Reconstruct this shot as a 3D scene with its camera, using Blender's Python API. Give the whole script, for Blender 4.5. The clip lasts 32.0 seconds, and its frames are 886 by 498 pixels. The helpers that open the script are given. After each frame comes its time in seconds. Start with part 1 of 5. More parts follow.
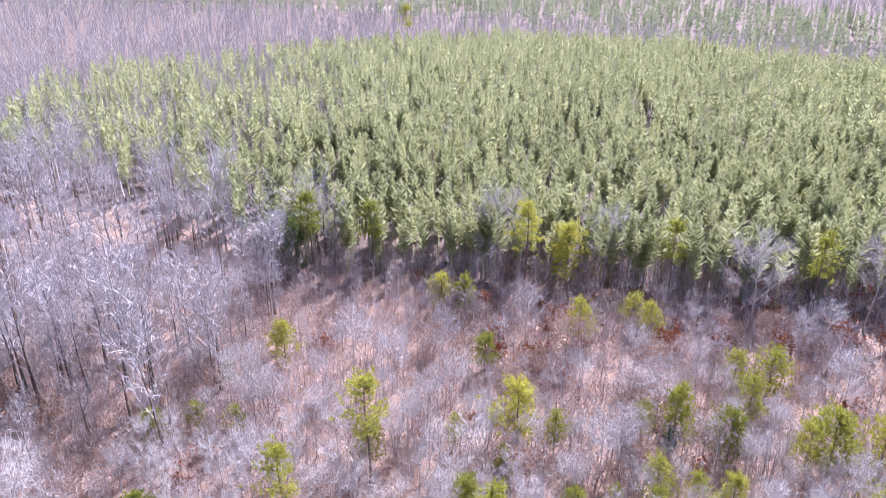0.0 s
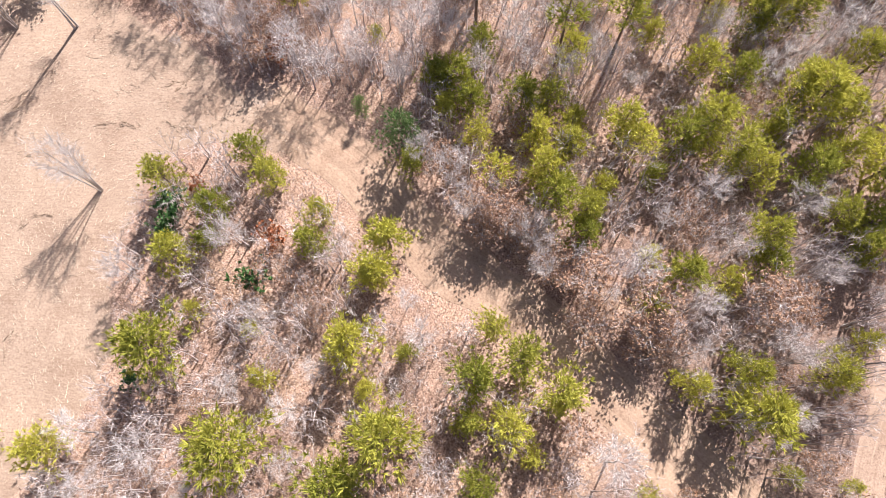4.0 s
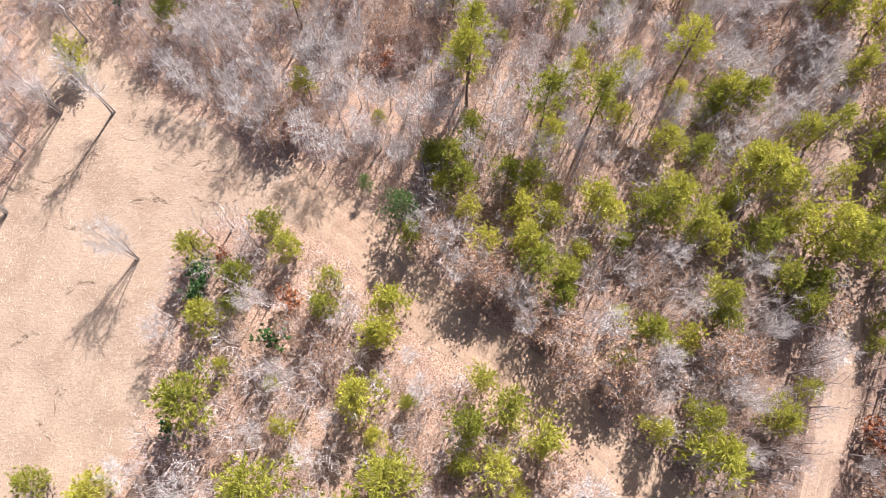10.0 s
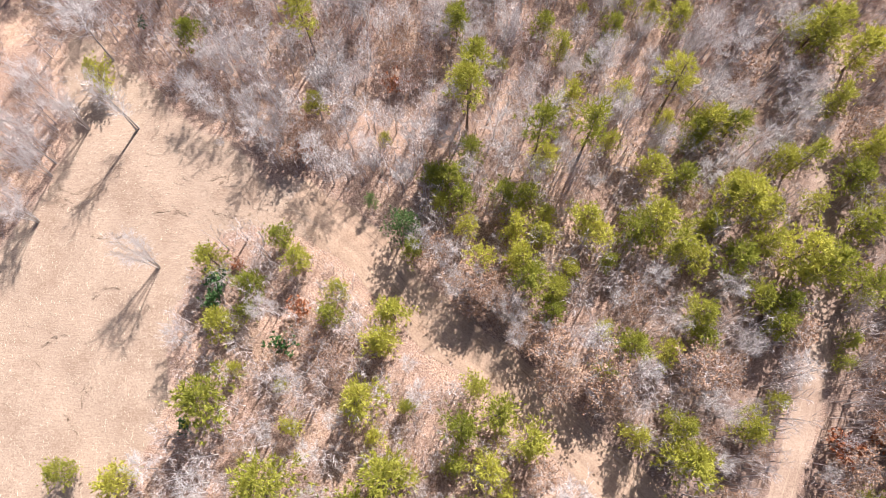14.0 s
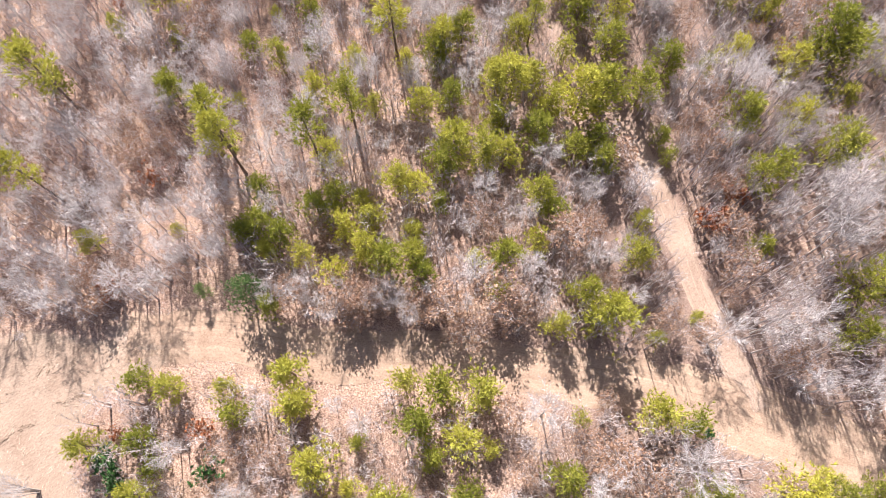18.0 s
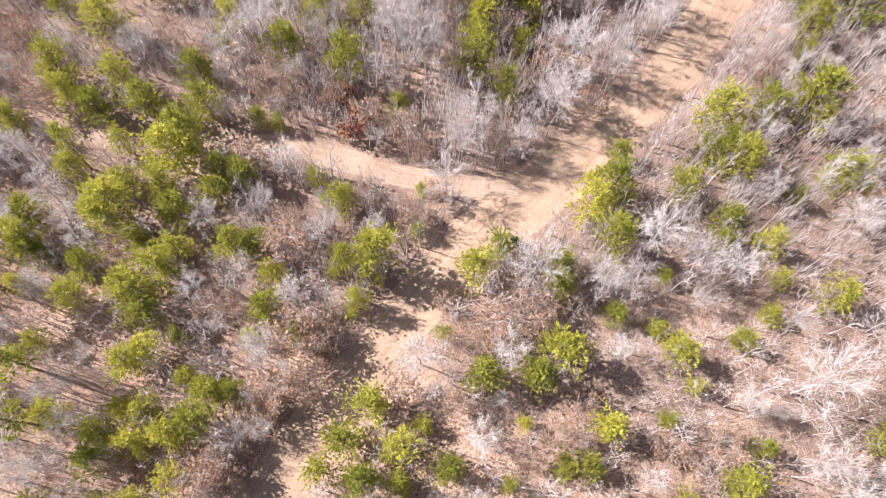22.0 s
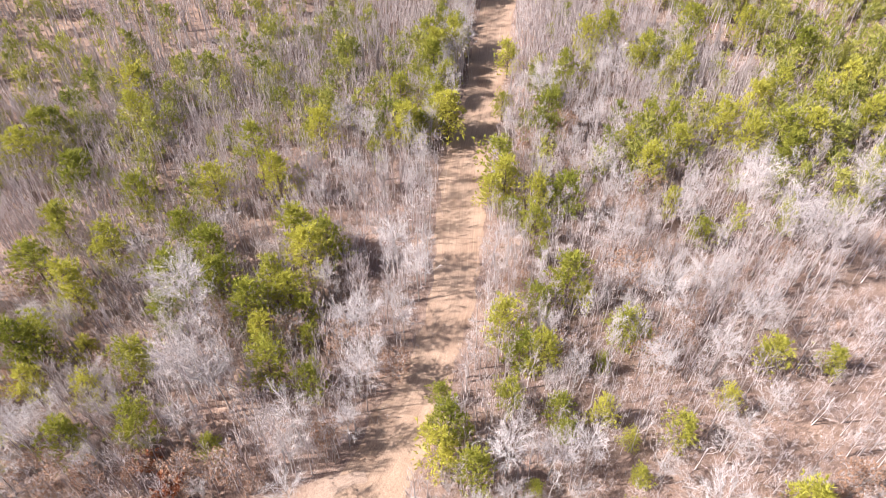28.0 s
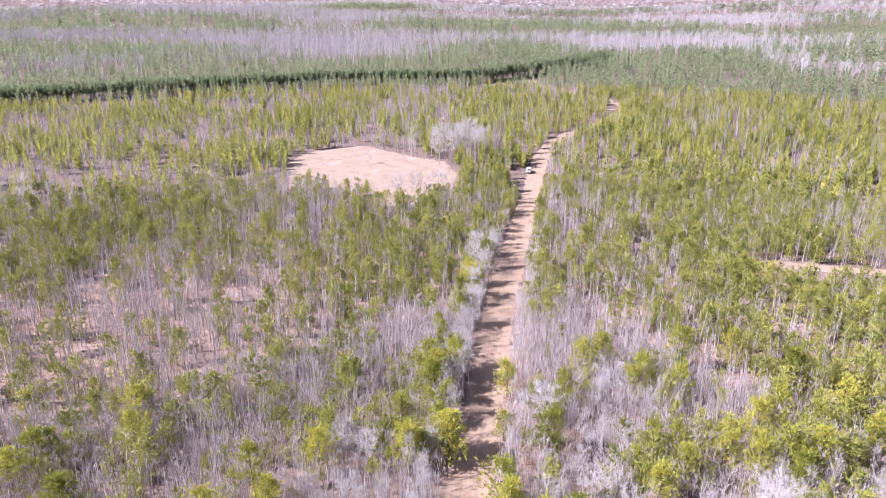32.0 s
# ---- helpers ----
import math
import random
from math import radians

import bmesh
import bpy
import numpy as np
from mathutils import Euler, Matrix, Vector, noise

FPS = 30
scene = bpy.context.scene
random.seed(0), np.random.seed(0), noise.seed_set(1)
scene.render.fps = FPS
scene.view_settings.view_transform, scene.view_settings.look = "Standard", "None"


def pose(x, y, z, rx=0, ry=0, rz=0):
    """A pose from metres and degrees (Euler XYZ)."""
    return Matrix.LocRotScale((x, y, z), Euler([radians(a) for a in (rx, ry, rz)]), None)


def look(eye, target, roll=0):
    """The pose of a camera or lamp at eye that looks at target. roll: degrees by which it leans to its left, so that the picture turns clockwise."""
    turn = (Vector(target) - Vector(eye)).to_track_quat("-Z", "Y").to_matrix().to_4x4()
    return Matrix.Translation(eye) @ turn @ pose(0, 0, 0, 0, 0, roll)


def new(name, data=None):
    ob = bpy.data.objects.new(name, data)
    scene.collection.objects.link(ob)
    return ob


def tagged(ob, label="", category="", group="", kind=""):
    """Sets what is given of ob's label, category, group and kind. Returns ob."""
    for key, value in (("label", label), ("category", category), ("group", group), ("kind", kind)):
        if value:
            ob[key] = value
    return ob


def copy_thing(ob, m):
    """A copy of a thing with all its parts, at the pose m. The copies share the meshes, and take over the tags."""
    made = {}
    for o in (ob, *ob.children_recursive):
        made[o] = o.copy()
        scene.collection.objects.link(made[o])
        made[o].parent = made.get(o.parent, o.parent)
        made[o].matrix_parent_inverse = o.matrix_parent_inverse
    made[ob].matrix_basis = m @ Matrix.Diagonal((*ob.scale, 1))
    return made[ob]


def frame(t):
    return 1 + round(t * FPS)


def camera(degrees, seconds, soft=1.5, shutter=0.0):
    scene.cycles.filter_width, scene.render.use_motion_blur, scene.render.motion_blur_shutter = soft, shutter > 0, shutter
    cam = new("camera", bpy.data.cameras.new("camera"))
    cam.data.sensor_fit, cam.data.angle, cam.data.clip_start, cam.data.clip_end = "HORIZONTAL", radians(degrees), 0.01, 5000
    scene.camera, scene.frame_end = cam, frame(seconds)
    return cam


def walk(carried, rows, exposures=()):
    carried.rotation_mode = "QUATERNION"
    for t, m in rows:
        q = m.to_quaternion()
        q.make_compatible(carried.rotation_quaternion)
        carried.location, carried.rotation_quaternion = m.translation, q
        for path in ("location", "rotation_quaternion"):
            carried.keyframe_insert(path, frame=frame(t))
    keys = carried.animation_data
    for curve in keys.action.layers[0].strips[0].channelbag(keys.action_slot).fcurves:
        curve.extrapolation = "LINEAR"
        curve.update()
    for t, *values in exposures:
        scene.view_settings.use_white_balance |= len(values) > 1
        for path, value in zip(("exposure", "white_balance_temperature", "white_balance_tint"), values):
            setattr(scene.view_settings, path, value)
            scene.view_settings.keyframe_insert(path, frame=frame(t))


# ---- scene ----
# ---- camera and its way: a hovering drone that rises, tilts and turns ----
cam = camera(64.9, 32.0, soft=0.5)
PATH = [
    (0, 0.00, 0.02, 42.43, 66.29, -0.02, 0.00),
    (0.5, -0.00, -0.03, 42.62, 62.51, 0.01, -0.08),
    (1, -0.01, 0.15, 43.14, 54.34, 0.04, -0.16),
    (1.5, 0.06, 0.22, 43.89, 52.43, -0.00, -0.12),
    (2, 0.12, 0.30, 44.65, 48.71, -0.04, -0.05),
    (2.5, 0.16, 0.46, 45.56, 35.14, -0.01, -0.01),
    (3, 0.23, 0.67, 46.30, 28.22, -0.04, 0.01),
    (3.5, 0.30, 0.68, 46.97, 27.26, -0.03, 0.05),
    (4, 0.27, 0.64, 47.58, 15.51, 0.01, -0.21),
    (4.5, 0.26, 0.75, 48.12, 4.75, 0.02, -0.23),
    (6.5, 0.36, 1.06, 50.64, 3.14, -0.00, -0.19),
    (7, 0.44, 1.25, 51.29, 2.85, -0.01, -0.20),
    (7.5, 0.46, 1.49, 51.95, 5.15, -0.01, -0.33),
    (8, 0.49, 1.72, 52.62, 5.15, -0.01, -0.28),
    (8.5, 0.46, 1.92, 53.21, 5.92, -0.01, -0.33),
    (9, 0.43, 2.02, 53.88, 15.86, 0.03, -0.68),
    (9.5, 0.43, 2.05, 54.53, 16.98, 0.01, -0.83),
    (10, 0.43, 2.07, 55.18, 16.92, 0.00, -0.83),
    (10.5, 0.45, 2.10, 55.77, 16.88, 0.00, -0.77),
    (11, 0.47, 2.14, 56.36, 16.83, 0.01, -0.74),
    (11.5, 0.54, 2.21, 56.98, 16.74, 0.01, -0.60),
    (12, 0.61, 2.29, 57.61, 16.65, 0.01, -0.56),
    (12.5, 0.72, 2.41, 58.23, 16.53, 0.00, -0.59),
    (13, 0.83, 2.52, 58.84, 16.43, -0.01, -0.24),
    (13.5, 0.85, 2.62, 59.35, 16.38, 0.01, 0.11),
    (14, 0.88, 2.71, 59.86, 16.32, 0.03, 0.38),
    (14.5, 1.03, 2.65, 59.91, 16.40, -0.04, -3.85),
    (16.5, 1.41, 1.35, 58.43, 17.40, 0.11, -17.97),
    (17, 1.51, 0.91, 58.28, 17.75, 0.01, -25.43),
    (17.5, 1.42, 0.44, 58.16, 18.18, -0.03, -30.57),
    (18, 1.33, -0.03, 58.04, 18.55, -0.06, -36.63),
    (18.5, 0.98, -0.58, 57.91, 19.18, -0.06, -43.65),
    (19, 0.63, -1.13, 57.77, 19.77, -0.06, -51.25),
    (19.5, 0.27, -1.34, 57.63, 20.16, -0.01, -59.06),
    (20, -0.08, -1.56, 57.49, 20.55, 0.05, -66.13),
    (20.5, -0.30, -1.49, 57.34, 20.68, 0.05, -74.53),
    (21, -0.52, -1.41, 57.20, 20.78, 0.05, -83.06),
    (21.5, -0.56, -1.29, 57.05, 20.72, 0.03, -90.26),
    (22, -0.61, -1.17, 56.91, 20.75, 0.00, -96.27),
    (22.5, -0.67, -1.07, 56.89, 20.67, -0.01, -103.95),
    (23, -0.74, -0.96, 56.86, 20.59, -0.03, -110.90),
    (23.5, -0.86, -0.81, 56.70, 20.63, -0.01, -119.17),
    (24, -0.98, -0.66, 56.55, 20.69, 0.01, -124.06),
    (24.5, -1.00, -0.57, 56.48, 20.72, 0.00, -124.30),
    (25, -1.03, -0.48, 56.41, 24.65, 0.00, -124.52),
    (25.5, -1.07, -0.39, 56.44, 30.57, 0.00, -124.71),
    (27.5, -1.06, -0.51, 56.62, 41.93, -0.01, -124.69),
    (28, -1.10, -0.56, 56.73, 44.12, -0.03, -124.71),
    (28.5, -1.05, -0.56, 56.84, 48.21, -0.01, -124.82),
    (29, -1.00, -0.56, 56.95, 52.33, 0.02, -124.89),
    (29.5, -0.90, -0.50, 56.97, 55.55, -0.00, -124.95),
    (30, -0.79, -0.45, 57.00, 58.86, -0.02, -124.95),
    (30.5, -0.77, -0.43, 57.00, 60.92, -0.00, -124.99),
    (31, -0.76, -0.41, 56.99, 64.75, 0.02, -124.94),
    (31.5, -0.76, -0.31, 57.00, 68.38, 0.01, -124.93),
    (32, -0.75, -0.20, 57.00, 69.72, 0.00, -124.97),
]
walk(cam, [(t, pose(x, y, z, rx, ry, rz)) for t, x, y, z, rx, ry, rz in PATH],
     [(0, 1.66, 5400, 22), (1.0, 1.6, 5750, 18), (2.0, 1.56, 6200, 16), (3.0, 1.36, 6500, 15), (4, 1.25, 6550, 12), (14, 1.25, 6450, 10), (17, 1.38, 6450, 11), (20, 1.46, 6450, 12), (22, 1.38, 6450, 12), (24, 1.26, 6450, 12), (28, 1.31, 6500, 13), (30, 1.38, 6350, 18), (31, 1.43, 6150, 20), (32, 1.38, 5700, 21)])

# ---- light ----
SUN_AZ, SUN_EL = radians(25.0), radians(42.0)   # azimuth from +y towards +x
world = bpy.data.worlds.new("sky")
scene.world = world
world.use_nodes = True
wn = world.node_tree
sky = wn.nodes.new("ShaderNodeTexSky")
sky.sky_type = "NISHITA"
sky.sun_disc = False
sky.sun_elevation, sky.sun_rotation = SUN_EL, SUN_AZ
sky.air_density, sky.dust_density, sky.ozone_density = 1.0, 2.0, 1.0
wn.links.new(sky.outputs[0], wn.nodes["Background"].inputs[0])
wn.nodes["Background"].inputs[1].default_value = 0.052
sun = new("sun", bpy.data.lights.new("sun", "SUN"))
sun.data.energy, sun.data.angle, sun.data.color = 4.9, radians(0.53), (1.0, 0.95, 0.88)
sun_way = Vector((math.sin(SUN_AZ) * math.cos(SUN_EL), math.cos(SUN_AZ) * math.cos(SUN_EL), math.sin(SUN_EL)))
sun.matrix_world = look(sun_way * 200, (0, 0, 0))

# ---- materials ----


def nodes_of(name, rough=0.9):
    mat = bpy.data.materials.new(name)
    mat.use_nodes = True
    bsdf = mat.node_tree.nodes["Principled BSDF"]
    bsdf.inputs["Roughness"].default_value = rough
    bsdf.inputs["Specular IOR Level"].default_value = 0.2
    return mat, mat.node_tree, bsdf


def noise_node(nt, scale, detail=5.0, rough=0.6, vec=None, distortion=0.0):
    n = nt.nodes.new("ShaderNodeTexNoise")
    n.inputs["Scale"].default_value, n.inputs["Detail"].default_value = scale, detail
    n.inputs["Roughness"].default_value, n.inputs["Distortion"].default_value = rough, distortion
    if vec is not None:
        nt.links.new(vec, n.inputs["Vector"])
    return n.outputs["Fac"]


def ramp_node(nt, fac, stops):
    r = nt.nodes.new("ShaderNodeValToRGB")
    els = r.color_ramp.elements
    while len(els) < len(stops):
        els.new(0.5)
    for e, (p, c) in zip(els, stops):
        e.position, e.color = p, (*c, 1)
    nt.links.new(fac, r.inputs[0])
    return r.outputs[0]


def mix_node(nt, fac, a, b, mode="MIX"):
    m = nt.nodes.new("ShaderNodeMix")
    m.data_type, m.blend_type = "RGBA", mode
    for sock, v in ((m.inputs["Factor"], fac), (m.inputs["A"], a), (m.inputs["B"], b)):
        if isinstance(v, (int, float)):
            sock.default_value = v
        elif isinstance(v, tuple):
            sock.default_value = (*v, 1)
        else:
            nt.links.new(v, sock)
    return m.outputs["Result"]


def math_node(nt, op, a, b=0.0, clamp=False):
    m = nt.nodes.new("ShaderNodeMath")
    m.operation, m.use_clamp = op, clamp
    for sock, v in zip(m.inputs, (a, b)):
        if isinstance(v, (int, float)):
            sock.default_value = v
        else:
            nt.links.new(v, sock)
    return m.outputs[0]


def bump_node(nt, bsdf, height, strength, distance):
    b = nt.nodes.new("ShaderNodeBump")
    b.inputs["Strength"].default_value, b.inputs["Distance"].default_value = strength, distance
    nt.links.new(height, b.inputs["Height"])
    nt.links.new(b.outputs[0], bsdf.inputs["Normal"])


def place_node(nt, scale=(1, 1, 1), turn=0.0):
    g = nt.nodes.new("ShaderNodeTexCoord")
    m = nt.nodes.new("ShaderNodeMapping")
    m.inputs["Scale"].default_value, m.inputs["Rotation"].default_value = scale, (0, 0, turn)
    nt.links.new(g.outputs["Object"], m.inputs["Vector"])
    return m.outputs[0]


def attr_node(nt, name):
    a = nt.nodes.new("ShaderNodeAttribute")
    a.attribute_name = name
    return a.outputs["Fac"]


def litter_colour(nt, vec):
    """Fallen leaves and needles: brown, buff and pinkish scraps over dark leaf mould."""
    fine = noise_node(nt, 8.0, 6, 0.75, vec)
    c = ramp_node(nt, fine, [(0.33, (0.08, 0.052, 0.042)), (0.45, (0.25, 0.168, 0.136)), (0.56, (0.44, 0.322, 0.268)), (0.70, (0.68, 0.55, 0.475))])
    wide = noise_node(nt, 0.16, 4, 0.6, vec)
    tone = ramp_node(nt, wide, [(0.32, (0.72, 0.66, 0.64)), (0.5, (1.0, 0.93, 0.9)), (0.68, (1.18, 1.12, 1.02))])
    return mix_node(nt, 1.0, c, tone, "MULTIPLY"), fine


def sand_colour(nt, vec, streak, straw=0.3):
    """Pale sand with gravel grain, damp and worn patches, and streaks of straw or wheel marks."""
    fine = noise_node(nt, 7.0, 6, 0.7, vec)
    c = ramp_node(nt, fine, [(0.28, (0.20, 0.145, 0.118)), (0.43, (0.325, 0.25, 0.212)), (0.58, (0.395, 0.315, 0.272)), (0.78, (0.52, 0.44, 0.39))])
    wide = noise_node(nt, 0.22, 5, 0.62, vec)
    c = mix_node(nt, 1.0, c, ramp_node(nt, wide, [(0.3, (0.80, 0.73, 0.69)), (0.5, (1.0, 0.96, 0.93)), (0.7, (1.13, 1.1, 1.06))]), "MULTIPLY")
    s = noise_node(nt, 1.0, 4, 0.7, streak, 0.25)
    c = mix_node(nt, math_node(nt, "MULTIPLY", math_node(nt, "MULTIPLY", math_node(nt, "SUBTRACT", s, 0.55), 6.0, True), straw), c, (0.66, 0.56, 0.46))
    worn = math_node(nt, "MULTIPLY", math_node(nt, "SUBTRACT", 0.45, s), 7.0, True)
    return mix_node(nt, math_node(nt, "MULTIPLY", worn, 0.55), c, (0.22, 0.15, 0.11)), fine


def lane_node(nt, scale):
    """Along and across a track, from its own strip."""
    c = nt.nodes.new("ShaderNodeCombineXYZ")
    nt.links.new(math_node(nt, "MULTIPLY", attr_node(nt, "along"), scale[0]), c.inputs[0])
    nt.links.new(math_node(nt, "MULTIPLY", attr_node(nt, "across"), scale[1]), c.inputs[1])
    return c.outputs[0]


def ground_material():
    mat, nt, bsdf = nodes_of("leaf_litter_ground", 0.95)
    vec = place_node(nt)
    litter, h = litter_colour(nt, vec)
    # dark leaf mould, toned down further to carry the shade under the trees
    shaded_litter = ramp_node(nt, noise_node(nt, 0.8, 5, 0.65, vec), [(0.35, (0.08, 0.055, 0.05)), (0.65, (0.22, 0.165, 0.15))])
    litter = mix_node(nt, attr_node(nt, "shaded_litter"), litter, shaded_litter)
    sand, _ = sand_colour(nt, vec, place_node(nt, (1.2, 9, 1), 0.7))
    edge = math_node(nt, "ADD", attr_node(nt, "bare"), math_node(nt, "MULTIPLY", math_node(nt, "SUBTRACT", noise_node(nt, 0.9, 5, 0.7, vec), 0.5), 1.5))
    nt.links.new(mix_node(nt, math_node(nt, "MULTIPLY", edge, 1.0, True), litter, sand), bsdf.inputs["Base Color"])
    bump_node(nt, bsdf, h, 0.6, 0.08)
    return mat


def earth_material(name, tint, streak_turn=0.0, streak=(1.2, 9, 1), lane=None, straw=0.3):
    mat, nt, bsdf = nodes_of(name, 0.95)
    vec = place_node(nt)
    c, h = sand_colour(nt, vec, lane_node(nt, lane) if lane else place_node(nt, streak, streak_turn), straw)
    nt.links.new(mix_node(nt, 1.0, c, tint, "MULTIPLY"), bsdf.inputs["Base Color"])
    bump_node(nt, bsdf, h, 0.5, 0.06)
    return mat


def plant_material(name, dark, light, vary=0.5, per="object", rough=0.75, transmit=0.0):
    """Leaves, needles or bark: a colour between two ends, varied plant by plant and piece by piece."""
    mat, nt, bsdf = nodes_of(name, rough)
    if per == "object":
        whole = nt.nodes.new("ShaderNodeObjectInfo").outputs["Random"]
    else:
        whole = attr_node(nt, "tint")
    piece = nt.nodes.new("ShaderNodeNewGeometry").outputs["Random Per Island"]
    f = math_node(nt, "ADD", math_node(nt, "MULTIPLY", whole, 1 - vary), math_node(nt, "MULTIPLY", piece, vary))
    nt.links.new(mix_node(nt, f, dark, light), bsdf.inputs["Base Color"])
    if transmit:
        bsdf.inputs["Subsurface Weight"].default_value = 0.0
        tr = nt.nodes.new("ShaderNodeBsdfTranslucent")
        nt.links.new(mix_node(nt, f, dark, light), tr.inputs[0])
        mx = nt.nodes.new("ShaderNodeMixShader")
        mx.inputs[0].default_value = transmit
        nt.links.new(bsdf.outputs[0], mx.inputs[1])
        nt.links.new(tr.outputs[0], mx.inputs[2])
        nt.links.new(mx.outputs[0], nt.nodes["Material Output"].inputs[0])
    return mat


def bark_material(name, dark, light, scale=14.0):
    mat, nt, bsdf = nodes_of(name, 0.9)
    n = noise_node(nt, scale, 5, 0.7, place_node(nt, (1, 1, 0.25)))
    nt.links.new(ramp_node(nt, n, [(0.3, dark), (0.7, light)]), bsdf.inputs["Base Color"])
    bump_node(nt, bsdf, n, 0.6, 0.02)
    return mat


M_GROUND = ground_material()
M_CLEARING = earth_material("dry_cut_grass_and_sand", (0.90, 0.865, 0.825), 0.7)
M_ROAD = earth_material("sandy_dirt_road", (0.98, 0.905, 0.83), lane=(0.09, 5.5))
M_TRAIL = earth_material("pale_gravel_trail", (0.94, 0.90, 0.88), lane=(0.12, 5.0))
M_YARD = earth_material("packed_sand", (0.95, 0.86, 0.79), 0.4)
M_PINE_BARK = bark_material("pine_bark", (0.10, 0.065, 0.05), (0.26, 0.19, 0.15))
M_GREY_BARK = bark_material("grey_bark", (0.27, 0.235, 0.22), (0.52, 0.47, 0.45))
M_PALE_BARK = bark_material("pale_bark", (0.32, 0.29, 0.285), (0.52, 0.485, 0.48))
M_NEEDLES = plant_material("pine_needles", (0.165, 0.195, 0.03), (0.66, 0.60, 0.12), 0.4, transmit=0.36)
M_TWIGS = plant_material("bare_twigs", (0.31, 0.268, 0.265), (0.68, 0.62, 0.63), 0.6)
M_BROWN = plant_material("withered_oak_leaves", (0.25, 0.135, 0.085), (0.52, 0.34, 0.25), 0.6, transmit=0.2)
M_RUST = plant_material("rust_red_leaves", (0.22, 0.07, 0.035), (0.46, 0.19, 0.10), 0.6, transmit=0.2)
M_HOLLY = plant_material("dark_evergreen_leaves", (0.02, 0.06, 0.02), (0.10, 0.20, 0.06), 0.6, rough=0.45)
M_CEDAR = plant_material("cedar_foliage", (0.07, 0.13, 0.05), (0.26, 0.34, 0.12), 0.6, transmit=0.35)
M_TWIG_MASS = plant_material("bare_twigs_of_thickets", (0.30, 0.245, 0.24), (0.66, 0.585, 0.595), 0.6, per="tint")
M_BROWN_MASS = plant_material("withered_leaves_of_thickets", (0.22, 0.115, 0.075), (0.50, 0.33, 0.25), 0.5, per="tint", transmit=0.2)
M_RUST_MASS = plant_material("reddish_withered_leaves", (0.20, 0.085, 0.055), (0.46, 0.25, 0.19), 0.5, per="tint", transmit=0.2)
M_PINE_MASS = plant_material("needles_of_pine_woods", (0.135, 0.16, 0.034), (0.54, 0.50, 0.135), 0.5, per="tint", transmit=0.3)
# plantation needles: haze mixed into the colour, paler and bluer than near pines
M_PINE_TALL = plant_material("hazy_needles_of_tall_pines", (0.265, 0.285, 0.148), (0.60, 0.585, 0.33), 0.45, per="tint", transmit=0.5)
# green dulled towards blue-grey, standing in for haze over distance
M_PINE_FAR = plant_material("hazy_needles_of_distant_pines", (0.17, 0.20, 0.12), (0.38, 0.40, 0.23), 0.45, per="tint", transmit=0.4)
# grey twigs of farther hardwoods, lightened in colour to suggest haze
M_HARD_MASS = plant_material("hazy_grey_hardwood_twigs", (0.34, 0.305, 0.315), (0.62, 0.57, 0.59), 0.5, per="tint")
M_DARK_STICKS = plant_material("dark_sticks", (0.10, 0.065, 0.045), (0.30, 0.21, 0.15), 0.9)
M_STRAW = plant_material("bleached_straw", (0.36, 0.28, 0.22), (0.76, 0.66, 0.55), 0.9)
M_STICKS = plant_material("dead_sticks", (0.20, 0.13, 0.09), (0.62, 0.50, 0.40), 0.9)

# ---- lie of the land ----
CLEARING = [(-36, 42.5), (-33.5, 41.2), (-30.5, 38.9), (-28.3, 37.7), (-25.2, 34.3), (-21.2, 31.7), (-18, 30), (-14.6, 26.2), (-12.6, 24.4), (-9, 22.6),
            (-9.8, 20.6), (-13, 21.4), (-16.4, 22.2), (-20.6, 20.6), (-21.3, 18), (-22.3, 14), (-22.6, 10.1), (-21.9, 7.3), (-22.8, 4.6), (-24, 1.4),
            (-27, -2.7), (-29.4, -7.6), (-32, -14), (-40, -22), (-56, -22), (-60, 0), (-48, 12), (-40.5, 18), (-35.6, 26.5), (-34.5, 32), (-36.5, 37)]
FAR_CLEARING = [(198, -80), (231, -95), (243, -110), (240, -131), (219, -134), (199, -141), (180, -133), (165, -119), (158.5, -104.5), (160, -96), (178, -93), (192, -88)]
ROAD = [(-13, 25), (-6.3, 20.3), (-3, 16.6), (0, 13.6), (6, 9), (11.5, 3.7), (18, -2.7), (22, -7.4), (25.4, -12.6), (28.4, -17.4), (32.5, -22.8), (38, -29),
        (46, -35.6), (56, -44), (69, -57), (84.5, -70.8), (113.4, -100), (146.6, -134.5), (188, -178), (209, -210), (227, -257), (262, -300), (350, -312)]
TRAIL = [(25.6, -11), (26.6, -6), (28.2, -1), (30.2, 3.7), (32.3, 9), (33.6, 13.2)]
GRASSY = [(33.6, 13.2), (34.3, 18.2), (35.6, 27.6), (37, 33), (40, 44)]
STRIP = [(50, -170), (60, -157), (76, -143)]
FAR_STRIP = [(322, -780), (338, -640)]
YARD = [(337, -270), (352, -268), (369, -318), (356, -330), (342, -312)]
NORTH_SAND = [(-95, 528), (-50, 516), (0, 500)]
PINE_EDGE = [(450, 60), (435, -21), (423, -104), (405, -204), (366, -282), (382, -378), (400, -450)]

PLANTATION = [(-24, 89), (15, 85), (40, 77), (62, 76), (112, 92), (155, 220), (95, 280), (28, 310), (-49, 279), (-71, 252), (-118, 212), (-90, 128), (-45, 112)]
HARDWOODS = [(-24, 89), (-45, 112), (-90, 128), (-118, 120), (-110, 50), (-60, 44), (-34, 54), (-26, 70)]


